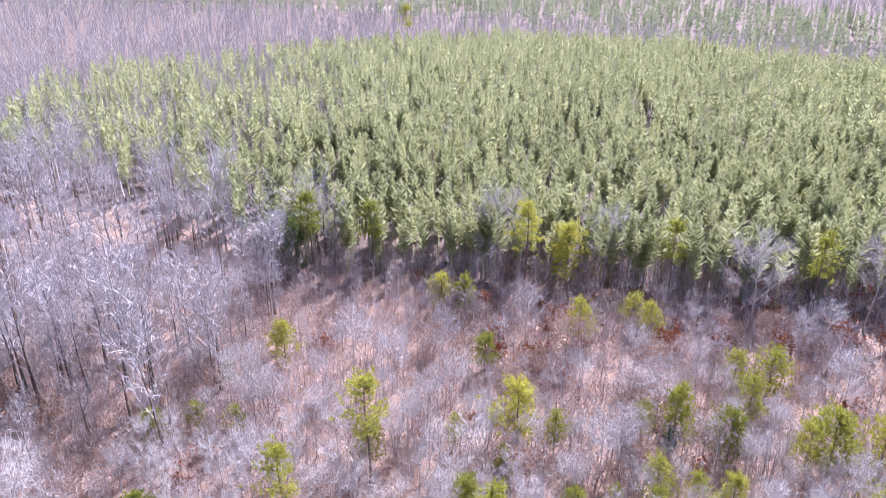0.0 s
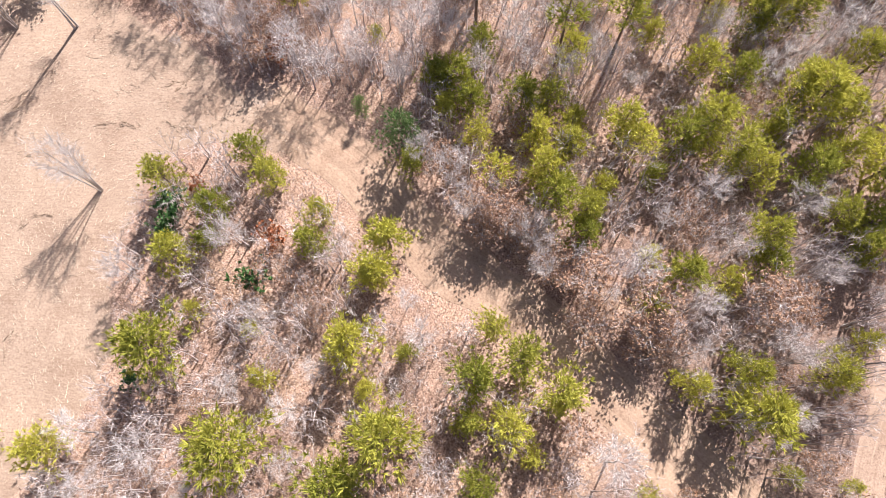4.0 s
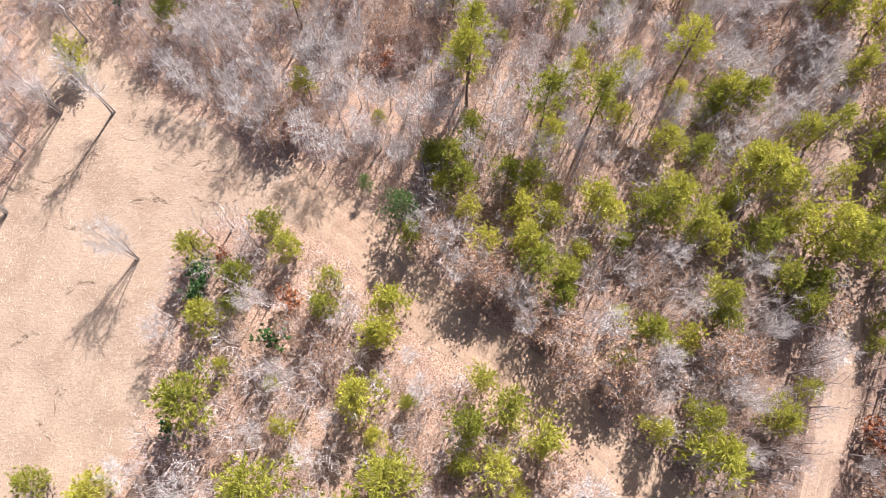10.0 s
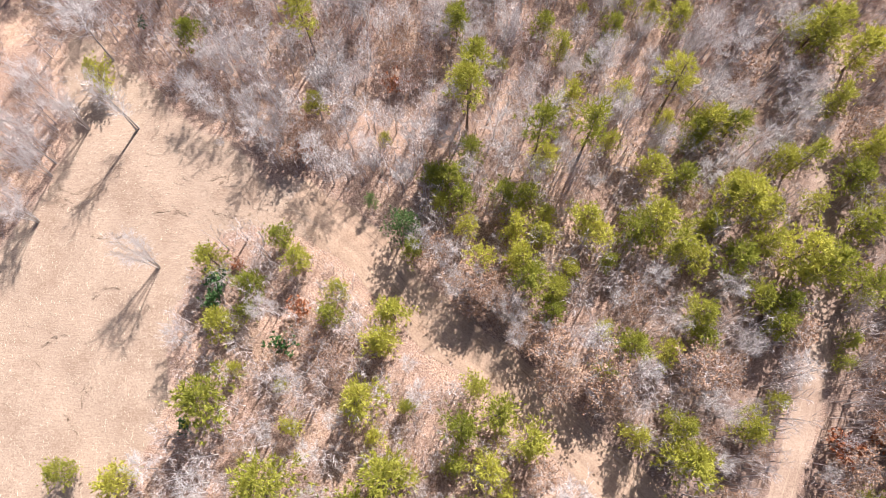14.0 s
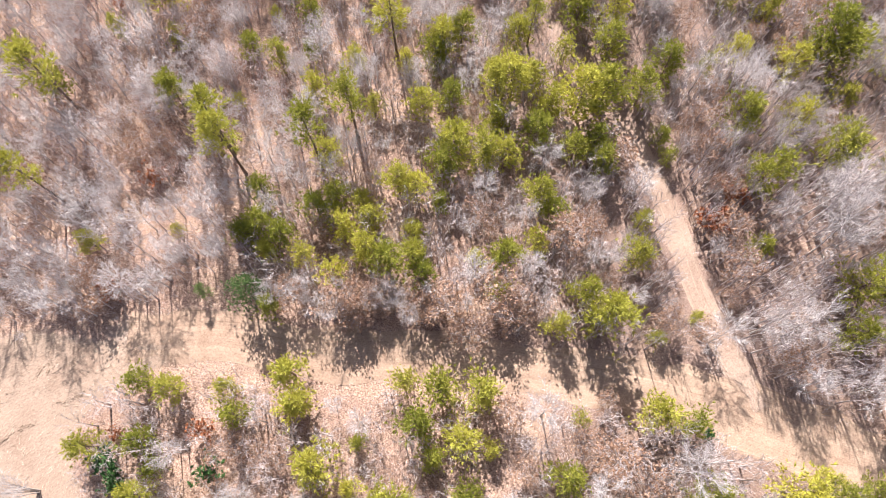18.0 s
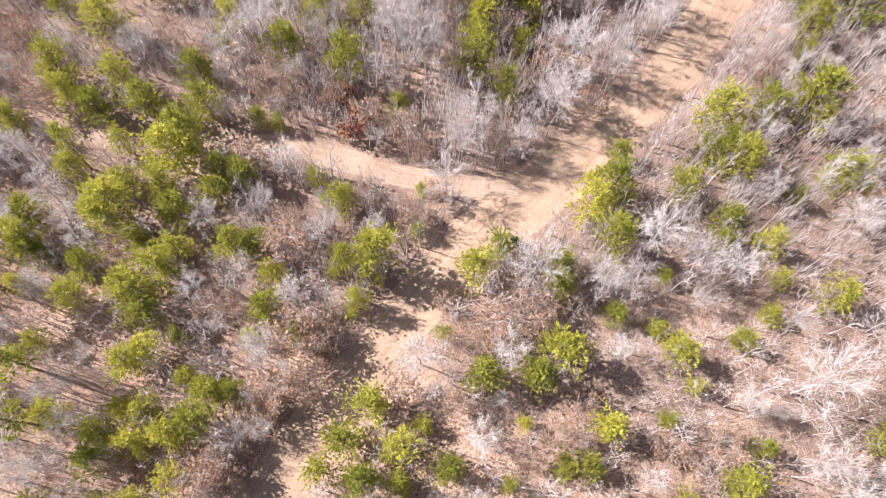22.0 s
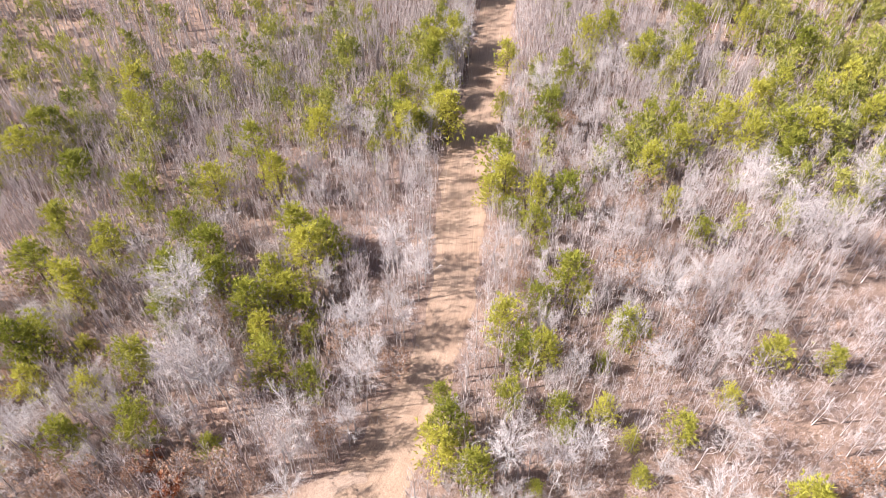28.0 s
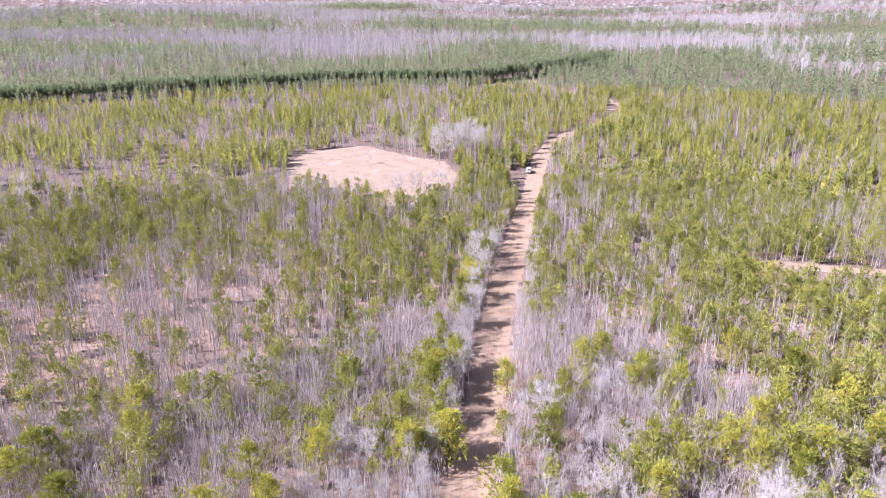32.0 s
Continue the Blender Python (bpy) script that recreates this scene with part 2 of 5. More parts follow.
def dist_line(x, y, line):
    """Distance of many points from a bent line."""
    best = np.full(np.shape(x), 1e9)
    for (ax, ay), (bx, by) in zip(line[:-1], line[1:]):
        dx, dy = bx - ax, by - ay
        k = np.clip(((x - ax) * dx + (y - ay) * dy) / (dx * dx + dy * dy), 0, 1)
        best = np.minimum(best, np.hypot(x - ax - k * dx, y - ay - k * dy))
    return best


def inside(x, y, poly):
    hit = np.zeros(np.shape(x), bool)
    for (ax, ay), (bx, by) in zip(poly, poly[1:] + poly[:1]):
        cross = (ay > y) != (by > y)
        with np.errstate(divide="ignore", invalid="ignore"):
            hit ^= cross & (x < (bx - ax) * (y - ay) / (by - ay if by != ay else 1e-9) + ax)
    return hit


def poly_depth(x, y, poly):
    """How deep inside a polygon (negative outside)."""
    d = dist_line(x, y, poly + poly[:1])
    return np.where(inside(x, y, poly), d, -d)


def road_half(x, y):
    return 2.2 + 0.7 * np.clip(np.hypot(x - 27, y + 17) / 40, 0, 1) * (y < -17) + 0.9 * np.exp(-((x - 26) ** 2 + (y + 13) ** 2) / 40)


def bare_depth(x, y):
    """Metres inside open sandy ground, negative under the trees."""
    return np.maximum.reduce([poly_depth(x, y, CLEARING), poly_depth(x, y, FAR_CLEARING), poly_depth(x, y, YARD), road_half(x, y) - dist_line(x, y, ROAD),
                              1.0 - dist_line(x, y, TRAIL), 0.7 - dist_line(x, y, GRASSY), 2.0 - dist_line(x, y, STRIP), 7 - dist_line(x, y, FAR_STRIP), 9 - dist_line(x, y, NORTH_SAND)])


def wave(x, y):
    return (np.sin(x * 0.31 + 1.7 * np.sin(y * 0.13)) + np.sin(y * 0.37 + 2.1 * np.sin(x * 0.11 + 1)) + 0.6 * np.sin(x * 0.83 + y * 0.71)) / 2.6


def height(x, y):
    r = np.hypot(x, y)
    near = 0.10 * wave(x, y)
    hill = np.clip((r - 330) / 900, 0, 1) ** 1.3
    far = 16 * np.sin(x * 0.0043 + 0.6) * np.sin(y * 0.0039 - 0.8) + 9 * np.sin(x * 0.0091 - y * 0.0067 + 2.0) + 8
    return near + hill * far


def mesh_of(name, verts, faces, mats, slots=None, tint=None, smooth=False):
    """A mesh from arrays: vertices (n, 3) and triangles or quads (m, 3 or 4)."""
    verts, faces = np.asarray(verts, np.float32), np.asarray(faces, np.int32)
    me = bpy.data.meshes.new(name)
    k = faces.shape[1]
    me.vertices.add(len(verts))
    me.vertices.foreach_set("co", verts.ravel())
    me.loops.add(faces.size)
    me.loops.foreach_set("vertex_index", faces.ravel())
    me.polygons.add(len(faces))
    me.polygons.foreach_set("loop_start", np.arange(0, faces.size, k, dtype=np.int32))
    for m in mats:
        me.materials.append(m)
    if slots is not None:
        me.polygons.foreach_set("material_index", np.asarray(slots, np.int32))
    if smooth:
        me.polygons.foreach_set("use_smooth", np.ones(len(faces), bool))
    if tint is not None:
        me.attributes.new("tint", "FLOAT", "POINT").data.foreach_set("value", np.asarray(tint, np.float32))
    me.update(calc_edges=True)
    return me


def grid_lines(lo, hi, step, reach, grow):
    mid = list(np.arange(lo, hi + step / 2, step))
    s, a, b = step, lo, hi
    left, right = [], []
    while b < reach:
        s *= grow
        a, b = a - s, b + s
        left.insert(0, a), right.append(b)
    return np.array(left + mid + right)


def build_ground():
    xs, ys = grid_lines(-62, 92, 0.8, 4600, 1.075), grid_lines(-84, 66, 0.8, 4600, 1.075)
    gx, gy = np.meshgrid(xs, ys, indexing="ij")
    x, y = gx.ravel(), gy.ravel()
    n, m = len(xs), len(ys)
    i = (np.arange(n - 1)[:, None] * m + np.arange(m - 1)[None]).ravel()
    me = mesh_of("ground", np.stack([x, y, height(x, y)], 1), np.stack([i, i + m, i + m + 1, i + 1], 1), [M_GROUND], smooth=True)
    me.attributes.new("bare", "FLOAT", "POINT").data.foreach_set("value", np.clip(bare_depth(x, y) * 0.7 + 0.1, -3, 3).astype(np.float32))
    # far woods and plantation floor: ground colour darkened for shade below the crowns
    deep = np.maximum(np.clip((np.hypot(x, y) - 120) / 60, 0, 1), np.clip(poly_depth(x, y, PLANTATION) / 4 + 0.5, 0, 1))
    deep = np.maximum(deep, 0.7 * np.clip((np.maximum(x * 0.819 - y * 0.574, -1.1 * y - 6) - 3) / 12, 0, 1) * (0.75 + 0.25 * wave(x, y)))   # southern woods: ground tone darkened for shade as well
    me.attributes.new("shaded_litter", "FLOAT", "POINT").data.foreach_set("value", (0.85 * deep).astype(np.float32))
    return tagged(new("ground", me), "brown leaf litter and pine straw on woodland ground", "ground", kind="structure")


def build_patch(name, poly, step, material, label):
    """Open ground: a sheet with a ragged edge, laid on the land."""
    px, py = [p[0] for p in poly], [p[1] for p in poly]
    xs, ys = np.arange(min(px) - 2, max(px) + 2, step), np.arange(min(py) - 2, max(py) + 2, step)
    gx, gy = np.meshgrid(xs, ys, indexing="ij")
    x, y = gx.ravel(), gy.ravel()
    n, m = len(xs), len(ys)
    i = (np.arange(n - 1)[:, None] * m + np.arange(m - 1)[None]).ravel()
    cx, cy = x[i] + step / 2, y[i] + step / 2
    f = np.stack([i, i + m, i + m + 1, i + 1], 1)[poly_depth(cx, cy, poly) > -1.8]
    used, f = np.unique(f, return_inverse=True)
    x, y = x[used], y[used]
    deep = poly_depth(x, y, poly) + 0.6 * wave(x * 5, y * 5) + 0.3 * wave(x * 13, y * 11) - 0.4
    z = height(x, y) + np.clip(deep * 0.09, -0.12, 0.04) + 0.012 * wave(x * 6, y * 6)
    me = mesh_of(name, np.stack([x, y, z], 1), f.reshape(-1, 4), [material], smooth=True)
    return tagged(new(name, me), label, name.split("_")[0], kind="structure")


def resample(line, step):
    pts = [np.array(p, float) for p in line]
    dense = []
    for k in range(len(pts) - 1):
        p0, p1, p2, p3 = pts[max(k - 1, 0)], pts[k], pts[k + 1], pts[min(k + 2, len(pts) - 1)]
        n = max(2, int(np.linalg.norm(p2 - p1) / step))
        for u in np.arange(n) / n:
            dense.append(0.5 * (2 * p1 + (p2 - p0) * u + (2 * p0 - 5 * p1 + 4 * p2 - p3) * u * u + (3 * p1 - p0 - 3 * p2 + p3) * u ** 3))
    dense.append(pts[-1])
    return np.array(dense)


def build_track(name, line, half, material, label, ruts=0.06):
    """A dirt road: a strip with two wheel ruts, a crown between them and ragged verges."""
    c = resample(line, 0.6)
    d = np.gradient(c, axis=0)
    d /= np.linalg.norm(d, axis=1)[:, None]
    side = np.stack([d[:, 1], -d[:, 0]], 1)
    across = np.linspace(-1, 1, 17)
    w = half(c[:, 0], c[:, 1]) if callable(half) else np.full(len(c), half)
    ragged = 1 + 0.16 * wave(c[:, 0] * 4, c[:, 1] * 4)[:, None] * np.abs(across)[None]
    off = across[None] * w[:, None] * ragged
    x, y = c[:, :1] + side[:, :1] * off, c[:, 1:] + side[:, 1:] * off
    rut = sum(np.exp(-((off - o) / 0.22) ** 2) for o in (-0.85, 0.85))
    z = height(x, y) + 0.07 - ruts * rut - 0.05 * np.abs(across)[None] ** 3
    n, m = x.shape
    i = (np.arange(n - 1)[:, None] * m + np.arange(m - 1)[None]).ravel()
    me = mesh_of(name, np.stack([x, y, z], -1).reshape(-1, 3), np.stack([i, i + 1, i + m + 1, i + m], 1), [material], smooth=True)
    run = np.concatenate([[0], np.cumsum(np.linalg.norm(np.diff(c, axis=0), axis=1))])
    for attr, value in (("along", np.repeat(run, m)), ("across", off.ravel())):
        me.attributes.new(attr, "FLOAT", "POINT").data.foreach_set("value", value.astype(np.float32))
    return tagged(new(name, me), label, "road", kind="structure")


build_ground()
build_patch("clearing_1", CLEARING, 0.5, M_CLEARING, "open clearing of pale sand and dry cut grass")
build_patch("clearing_2", FAR_CLEARING, 1.2, M_CLEARING, "bare sandy clearing among young pines")
build_patch("clearing_4", YARD, 1.0, M_YARD, "sandy pull-off where vehicles stand")
build_track("road_1", ROAD, road_half, M_ROAD, "rutted sandy dirt road through the woods")
build_track("road_2", TRAIL, 1.08, M_TRAIL, "narrow pale gravel side trail", 0.04)
build_track("road_3", STRIP, 2.0, M_CLEARING, "straight sandy strip cut through young pines", 0.0)
build_track("road_4", FAR_STRIP, 7.0, M_CLEARING, "distant pale sandy track", 0.0)
build_track("clearing_3", NORTH_SAND, 9.0, M_CLEARING, "distant pale sandy opening in the forest", 0.0)

# ---- plants ----
rng = np.random.default_rng(7)


def unit(v):
    return v / np.maximum(np.linalg.norm(v, axis=-1, keepdims=True), 1e-9)


def spikes(a, b, wide):
    """Thin three-sided twigs from a to b, pointed at the tip."""
    a, b = np.atleast_2d(a), np.atleast_2d(b)
    d = unit(b - a)
    u = unit(np.cross(d, np.where(np.abs(d[:, 2:]) > 0.9, [[1.0, 0, 0]], [[0, 0, 1.0]])))
    v = np.cross(d, u)
    wide = np.broadcast_to(np.asarray(wide, float), (len(a),))[:, None]
    ring = [a + wide * (math.cos(k) * u + math.sin(k) * v) for k in (0.0, 2.094, 4.189)]
    verts = np.stack(ring + [b], 1).reshape(-1, 3)
    o = np.arange(len(a))[:, None, None] * 4
    return verts, (o + np.array([[0, 1, 3], [1, 2, 3], [2, 0, 3]])).reshape(-1, 3)


def tube(path, radii, n=5):
    """A tapered, bent stem."""
    path, radii = np.array(path, float), np.array(radii, float)
    ang = np.arange(n) * 2 * math.pi / n
    ring = np.stack([np.cos(ang), np.sin(ang), 0 * ang], 1)
    verts = (path[:, None] + ring[None] * radii[:, None, None]).reshape(-1, 3)
    faces = []
    for k in range(len(path) - 1):
        for j in range(n):
            p, q = k * n + j, k * n + (j + 1) % n
            faces += [(p, q, q + n), (p, q + n, p + n)]
    return verts, np.array(faces)


def blades(at, way, length, wide, count, spread, g):
    """Tufts of narrow pointed leaves: count blades round each way."""
    at, way = np.repeat(at, count, 0), np.repeat(way, count, 0)
    d = unit(way + spread * g.normal(size=at.shape))
    s = unit(np.cross(d, g.normal(size=at.shape)))
    ln = length * g.uniform(0.6, 1.15, (len(at), 1))
    w = wide * g.uniform(0.7, 1.3, (len(at), 1))
    verts = np.stack([at - s * w, at + s * w, at + d * ln], 1).reshape(-1, 3)
    o = np.arange(len(at))[:, None, None] * 3
    return verts, (o + np.array([[0, 1, 2]])).reshape(-1, 3)


def slivers(a, b, wide, g):
    """Hair-thin twigs, one narrow triangle each, for thickets."""
    s = unit(np.cross(b - a, g.normal(size=a.shape))) * wide
    verts = np.stack([a - s, a + s, b], 1).reshape(-1, 3)
    return verts, np.arange(len(a) * 3).reshape(-1, 3)


def joined(*shapes):
    verts, faces, n = [], [], 0
    for v, f in shapes:
        verts.append(v), faces.append(np.asarray(f) + n)
        n += len(v)
    return np.concatenate(verts), np.concatenate(faces)


def stem(h, r, g, bend=0.05, n=6, steps=6):
    k = np.linspace(0, 1, steps)
    off = np.cumsum(g.normal(0, bend * h / steps, (steps, 2)), 0) * k[:, None]
    path = np.column_stack([off, k * h])
    return path, tube(path, r * (1 - 0.86 * k) * (1 + 0.5 * np.exp(-k * 14)), n)


def on_stem(path, z):
    return np.column_stack([np.interp(z, path[:, 2], path[:, 0]), np.interp(z, path[:, 2], path[:, 1]), z])


def pine_shape(h, width, base, g, tufts=230, count=7, leaf=0.42, broad=0.11):
    """A young pine: straight stem, whorls of rising boughs, needle tufts at their outer ends. base: where the crown starts, as a share of h."""
    path, wood = stem(h, 0.0095 * h + 0.03, g, 0.05)
    nb = max(5, tufts // 7)
    lv = np.sort(g.uniform(base, 0.97, nb))
    s = (lv - base) / (1 - base)
    reach = width / 2 * np.minimum(1.0, 0.55 + 2.2 * s) * (1.03 - s) ** 0.62 * 1.12 * g.uniform(0.55, 1.2, nb)
    lop = g.uniform(0, 6.28)
    az = g.uniform(0, 6.28, nb)
    reach *= 1 + 0.25 * np.cos(az - lop)
    a = on_stem(path, lv * h)
    rise = 0.15 + 0.6 * s
    b = a + np.column_stack([np.cos(az) * reach, np.sin(az) * reach, rise * reach])
    limbs = spikes(a, b, 0.016 + 0.006 * h / 5)
    k = max(2, tufts // nb)
    u = g.uniform(0.3, 1.05, (nb, k, 1))
    at = (a[:, None] + (b - a)[:, None] * u + g.normal(0, 0.13 * width / 2, (nb, k, 3))).reshape(-1, 3)
    way = np.repeat(unit(unit(b - a) + [0, 0, 0.55]), k, 0)
    at = np.concatenate([at, on_stem(path, g.uniform(0.88, 1.0, 3 + tufts // 60) * h)])
    way = np.concatenate([way, np.tile([[0, 0, 1.0]], (3 + tufts // 60, 1))])
    return joined(wood, limbs), blades(at, way, leaf, leaf * broad, count, 0.55, g)


def bough_pine(h, width, base, g, tiers=8, per=6, broad=0.34, frill=0, up=0.25):
    """A pine among many: tiers of rising boughs, each a folded leaf of needles with a drooping rim, round a thin stem."""
    n = tiers * per
    s = np.clip((np.repeat(np.arange(tiers), per) + g.uniform(0.1, 0.9, n)) / tiers, 0, 0.99)
    reach = width / 2 * np.minimum(1.0, 0.6 + 1.6 * s) * (1.04 - s) ** 0.65 * g.uniform(0.6, 1.2, n)
    az = np.tile(np.arange(per) * 6.283 / per, tiers) + np.repeat(g.uniform(0, 6.28, tiers), per) + g.normal(0, 0.25, n)
    d = np.column_stack([np.cos(az), np.sin(az), 0 * az])
    side = np.column_stack([-np.sin(az), np.cos(az), 0 * az])
    rise = (up + 0.75 * s + g.normal(0, 0.2, n))[:, None] * [[0, 0, 1.0]]
    foot = np.column_stack([np.zeros((n, 2)), h * (base + (0.95 - base) * s)])
    r = reach[:, None]
    tip = foot + (d + rise) * r
    mid = foot + (d * 0.58 + rise * 0.6) * r
    sag = [[0, 0, -0.14]] * r
    w = side * (broad * r + 0.06)
    verts = np.stack([foot, mid - w + sag, tip, mid + w + sag], 1).reshape(-1, 3)
    o = np.arange(n)[:, None, None] * 4
    crown = verts, (o + np.array([[0, 1, 2], [0, 2, 3]])).reshape(-1, 3)
    top = spikes(np.array([[0, 0, h * 0.86]]), np.array([[0, 0, h * 1.02]]), 0.05 * width)
    stick = spikes(np.array([[0, 0, 0.0]]), np.array([[0, 0, h * 0.9]]), 0.012 * h)
    out = [stick, crown, top]
    if frill:
        k = g.integers(0, n, frill)
        u = g.uniform(0.45, 1.05, (frill, 1))
        at = foot[k] + (tip - foot)[k] * u + side[k] * r[k] * g.normal(0, 0.22, (frill, 1))
        out.append(blades(at, unit(d[k] * 0.7 + [[0, 0, 0.8]]), 0.42, 0.06, 2, 0.5, g))
    return joined(*out)


def bare_shape(h, width, g, limbs=13, twigs=9, fine=4, first=0.28, up=0.9, thick=1.0, mass=False, spread=0.55):
    """A leafless tree: forked stem, rising limbs, twigs and fine twigs."""
    path, wood = stem(h * 0.93, (0.009 * h + 0.012) * min(thick, 1.5), g, 0.08, 3 if mass else 5, 3 if mass else 6)
    lv = np.sort(g.uniform(first, 0.93, limbs)) * h
    s = (lv / h - first) / (1 - first)
    az = np.arange(limbs) * 2.4 + g.uniform(0, 0.9, limbs)
    reach = width / 2 * (1.0 - 0.55 * s) * g.uniform(0.65, 1.2, limbs)
    a = on_stem(path, lv)
    b = a + np.column_stack([np.cos(az) * reach, np.sin(az) * reach, up * reach * g.uniform(0.6, 1.5, limbs)])
    big = slivers(a, b, 0.016 * thick, g) if mass else spikes(a, b, (0.008 + 0.0012 * h) * thick)
    u = g.uniform(0.25, 1.0, (limbs, twigs, 1))
    a2 = (a[:, None] + (b - a)[:, None] * u).reshape(-1, 3)
    d2 = unit(np.repeat(unit(b - a), twigs, 0) + g.normal(0, spread, (limbs * twigs, 3)) + [0, 0, 0.25])
    l2 = (0.16 * width + 0.25) * g.uniform(0.5, 1.3, (limbs * twigs, 1))
    b2 = a2 + d2 * l2
    mid = slivers(a2, b2, 0.012 * thick, g) if mass else spikes(a2, b2, 0.008 * thick)
    u3 = g.uniform(0.3, 1.0, (len(a2), fine, 1))
    a3 = (a2[:, None] + (b2 - a2)[:, None] * u3).reshape(-1, 3)
    d3 = unit(np.repeat(d2, fine, 0) + g.normal(0, spread * 1.1, (len(a3), 3)))
    b3 = a3 + d3 * (0.09 * width + 0.18) * g.uniform(0.5, 1.3, (len(a3), 1))
    return wood, joined(big, mid, slivers(a3, b3, (0.010 if mass else 0.009) * thick, g)), b3


def shrub_shape(h, width, g, count=16, leaves=0):
    """A many-stemmed bush."""
    az, lean = g.uniform(0, 6.28, count), g.uniform(0.1, 1.0, count)
    b = np.column_stack([np.cos(az) * lean * width / 2, np.sin(az) * lean * width / 2, h * g.uniform(0.55, 1.0, count)])
    a = b * [[0.12, 0.12, 0]]
    main = spikes(a, b, 0.018)
    u = g.uniform(0.3, 1.0, (count, 7, 1))
    a2 = (a[:, None] + (b - a)[:, None] * u).reshape(-1, 3)
    b2 = a2 + unit(np.repeat(unit(b - a), 7, 0) + g.normal(0, 0.5, a2.shape)) * 0.4 * g.uniform(0.5, 1.3, (len(a2), 1))
    return main, spikes(a2, b2, 0.011), b2


def leafy(at, g, size, count, droop=-0.1):
    way = unit(g.normal(size=at.shape) + [0, 0, droop])
    return blades(at, way, size, size * 0.34, count, 0.8, g)


def part(name, shape, material, parent, label=""):
    """One mesh of a thing."""
    ob = new(name, mesh_of(name, shape[0], shape[1], [material]))
    ob.parent = parent
    return tagged(ob, label)


def tree_kind(name, label, category, group, parts):
    """A first plant of a kind: an empty at its foot, with its parts."""
    base = new(name)
    base.empty_display_size = 0.3
    tagged(base, label, category, group)
    for pname, shape, material, plabel in parts:
        part(pname, shape, material, base, plabel)
    return base


def stand(kind, x, y, s, turn, sz=None):
    """A copy of a plant on the land."""
    ob = copy_thing(kind, pose(x, y, float(height(np.array(x), np.array(y))) - 0.05, 0, 0, turn))
    ob.scale = (s, s, s if sz is None else sz)
    return ob


def scatter(name, shapes, x, y, s, mats, label, category, sz=None, seed=3):
    """Uncounted plants in one mesh: each of the shapes [(verts, faces, slots)], turned and sized."""
    g = np.random.default_rng(seed)
    pick, turn, tint = g.integers(0, len(shapes), len(x)), g.uniform(0, 6.28, len(x)), g.uniform(0, 1, len(x))
    z = height(x, y) - 0.05
    sz = s if sz is None else sz
    vs, fs, ms, ts, n = [], [], [], [], 0
    for k, (v, f, m) in enumerate(shapes):
        i = np.where(pick == k)[0]
        if not len(i):
            continue
        c, sn = np.cos(turn[i])[:, None], np.sin(turn[i])[:, None]
        vx = (v[None, :, 0] * c - v[None, :, 1] * sn) * s[i, None] + x[i, None]
        vy = (v[None, :, 0] * sn + v[None, :, 1] * c) * s[i, None] + y[i, None]
        vz = v[None, :, 2] * sz[i, None] + z[i, None]
        vs.append(np.stack([vx, vy, vz], -1).reshape(-1, 3))
        fs.append((f[None] + (np.arange(len(i)) * len(v))[:, None, None] + n).reshape(-1, 3))
        ms.append(np.tile(m, len(i)))
        ts.append(np.repeat(tint[i], len(v)))
        n += len(i) * len(v)
    ob = new(name, mesh_of(name, np.concatenate(vs), np.concatenate(fs), mats, np.concatenate(ms), np.concatenate(ts)))
    return tagged(ob, label, category, kind="stuff")


def slotted(*pairs):
    """(shape, slot) pairs joined into (verts, faces, slots)."""
    v, f = joined(*[p[0] for p in pairs])
    return v, f, np.concatenate([np.full(len(p[0][1]), p[1]) for p in pairs])


def points_in(n, x0, x1, y0, y1, g):
    return g.uniform(x0, x1, n), g.uniform(y0, y1, n)


def in_sector(x, y, yaw, half):
    """Within so many degrees of a heading (yaw as the camera's)."""
    a = np.degrees(np.arctan2(-x, y))
    return np.abs((a - yaw + 180) % 360 - 180) < half

# ---- kinds of plants ----
WHIPS, PINES, SLIM_PINES, BARES, OAKS, RUSTS, HOLLIES, CEDARS = [], [], [], [], [], [], [], []
for k in range(6):
    g = np.random.default_rng(20 + k)
    wood, crown = pine_shape(5.0, g.uniform(3.2, 4.0), g.uniform(0.08, 0.24), g, 450, 8, 0.34, 0.10)
    PINES.append(tree_kind("pine", "young yellow-green pine with a bushy crown", "pine tree", "young pines in the woods",
                           [("trunk", wood, M_PINE_BARK, "dark scaly trunk with boughs"), ("crown", crown, M_NEEDLES, "")]))
for k in range(3):
    g = np.random.default_rng(40 + k)
    wood, crown = pine_shape(9.0, g.uniform(2.6, 3.2), g.uniform(0.42, 0.55), g, 280, 9, 0.40, 0.085)
    SLIM_PINES.append(tree_kind("pine", "tall slim pine with a bare lower trunk and open crown", "pine tree", "taller pines in the woods",
                                [("trunk", wood, M_PINE_BARK, "long bare trunk"), ("crown", crown, M_NEEDLES, "")]))
for k in range(6):
    g = np.random.default_rng(60 + k)
    wood, twig, _ = bare_shape(6.0, g.uniform(3.0, 4.0), g, 17, 12, 9, g.uniform(0.2, 0.4), g.uniform(0.6, 1.2))
    BARES.append(tree_kind("bare_tree", "leafless grey hardwood tree with fine pale twigs", "tree", "leafless hardwoods",
                           [("trunk", wood, M_GREY_BARK, ""), ("crown", twig, M_TWIGS, "leafless crown of pale twigs")]))
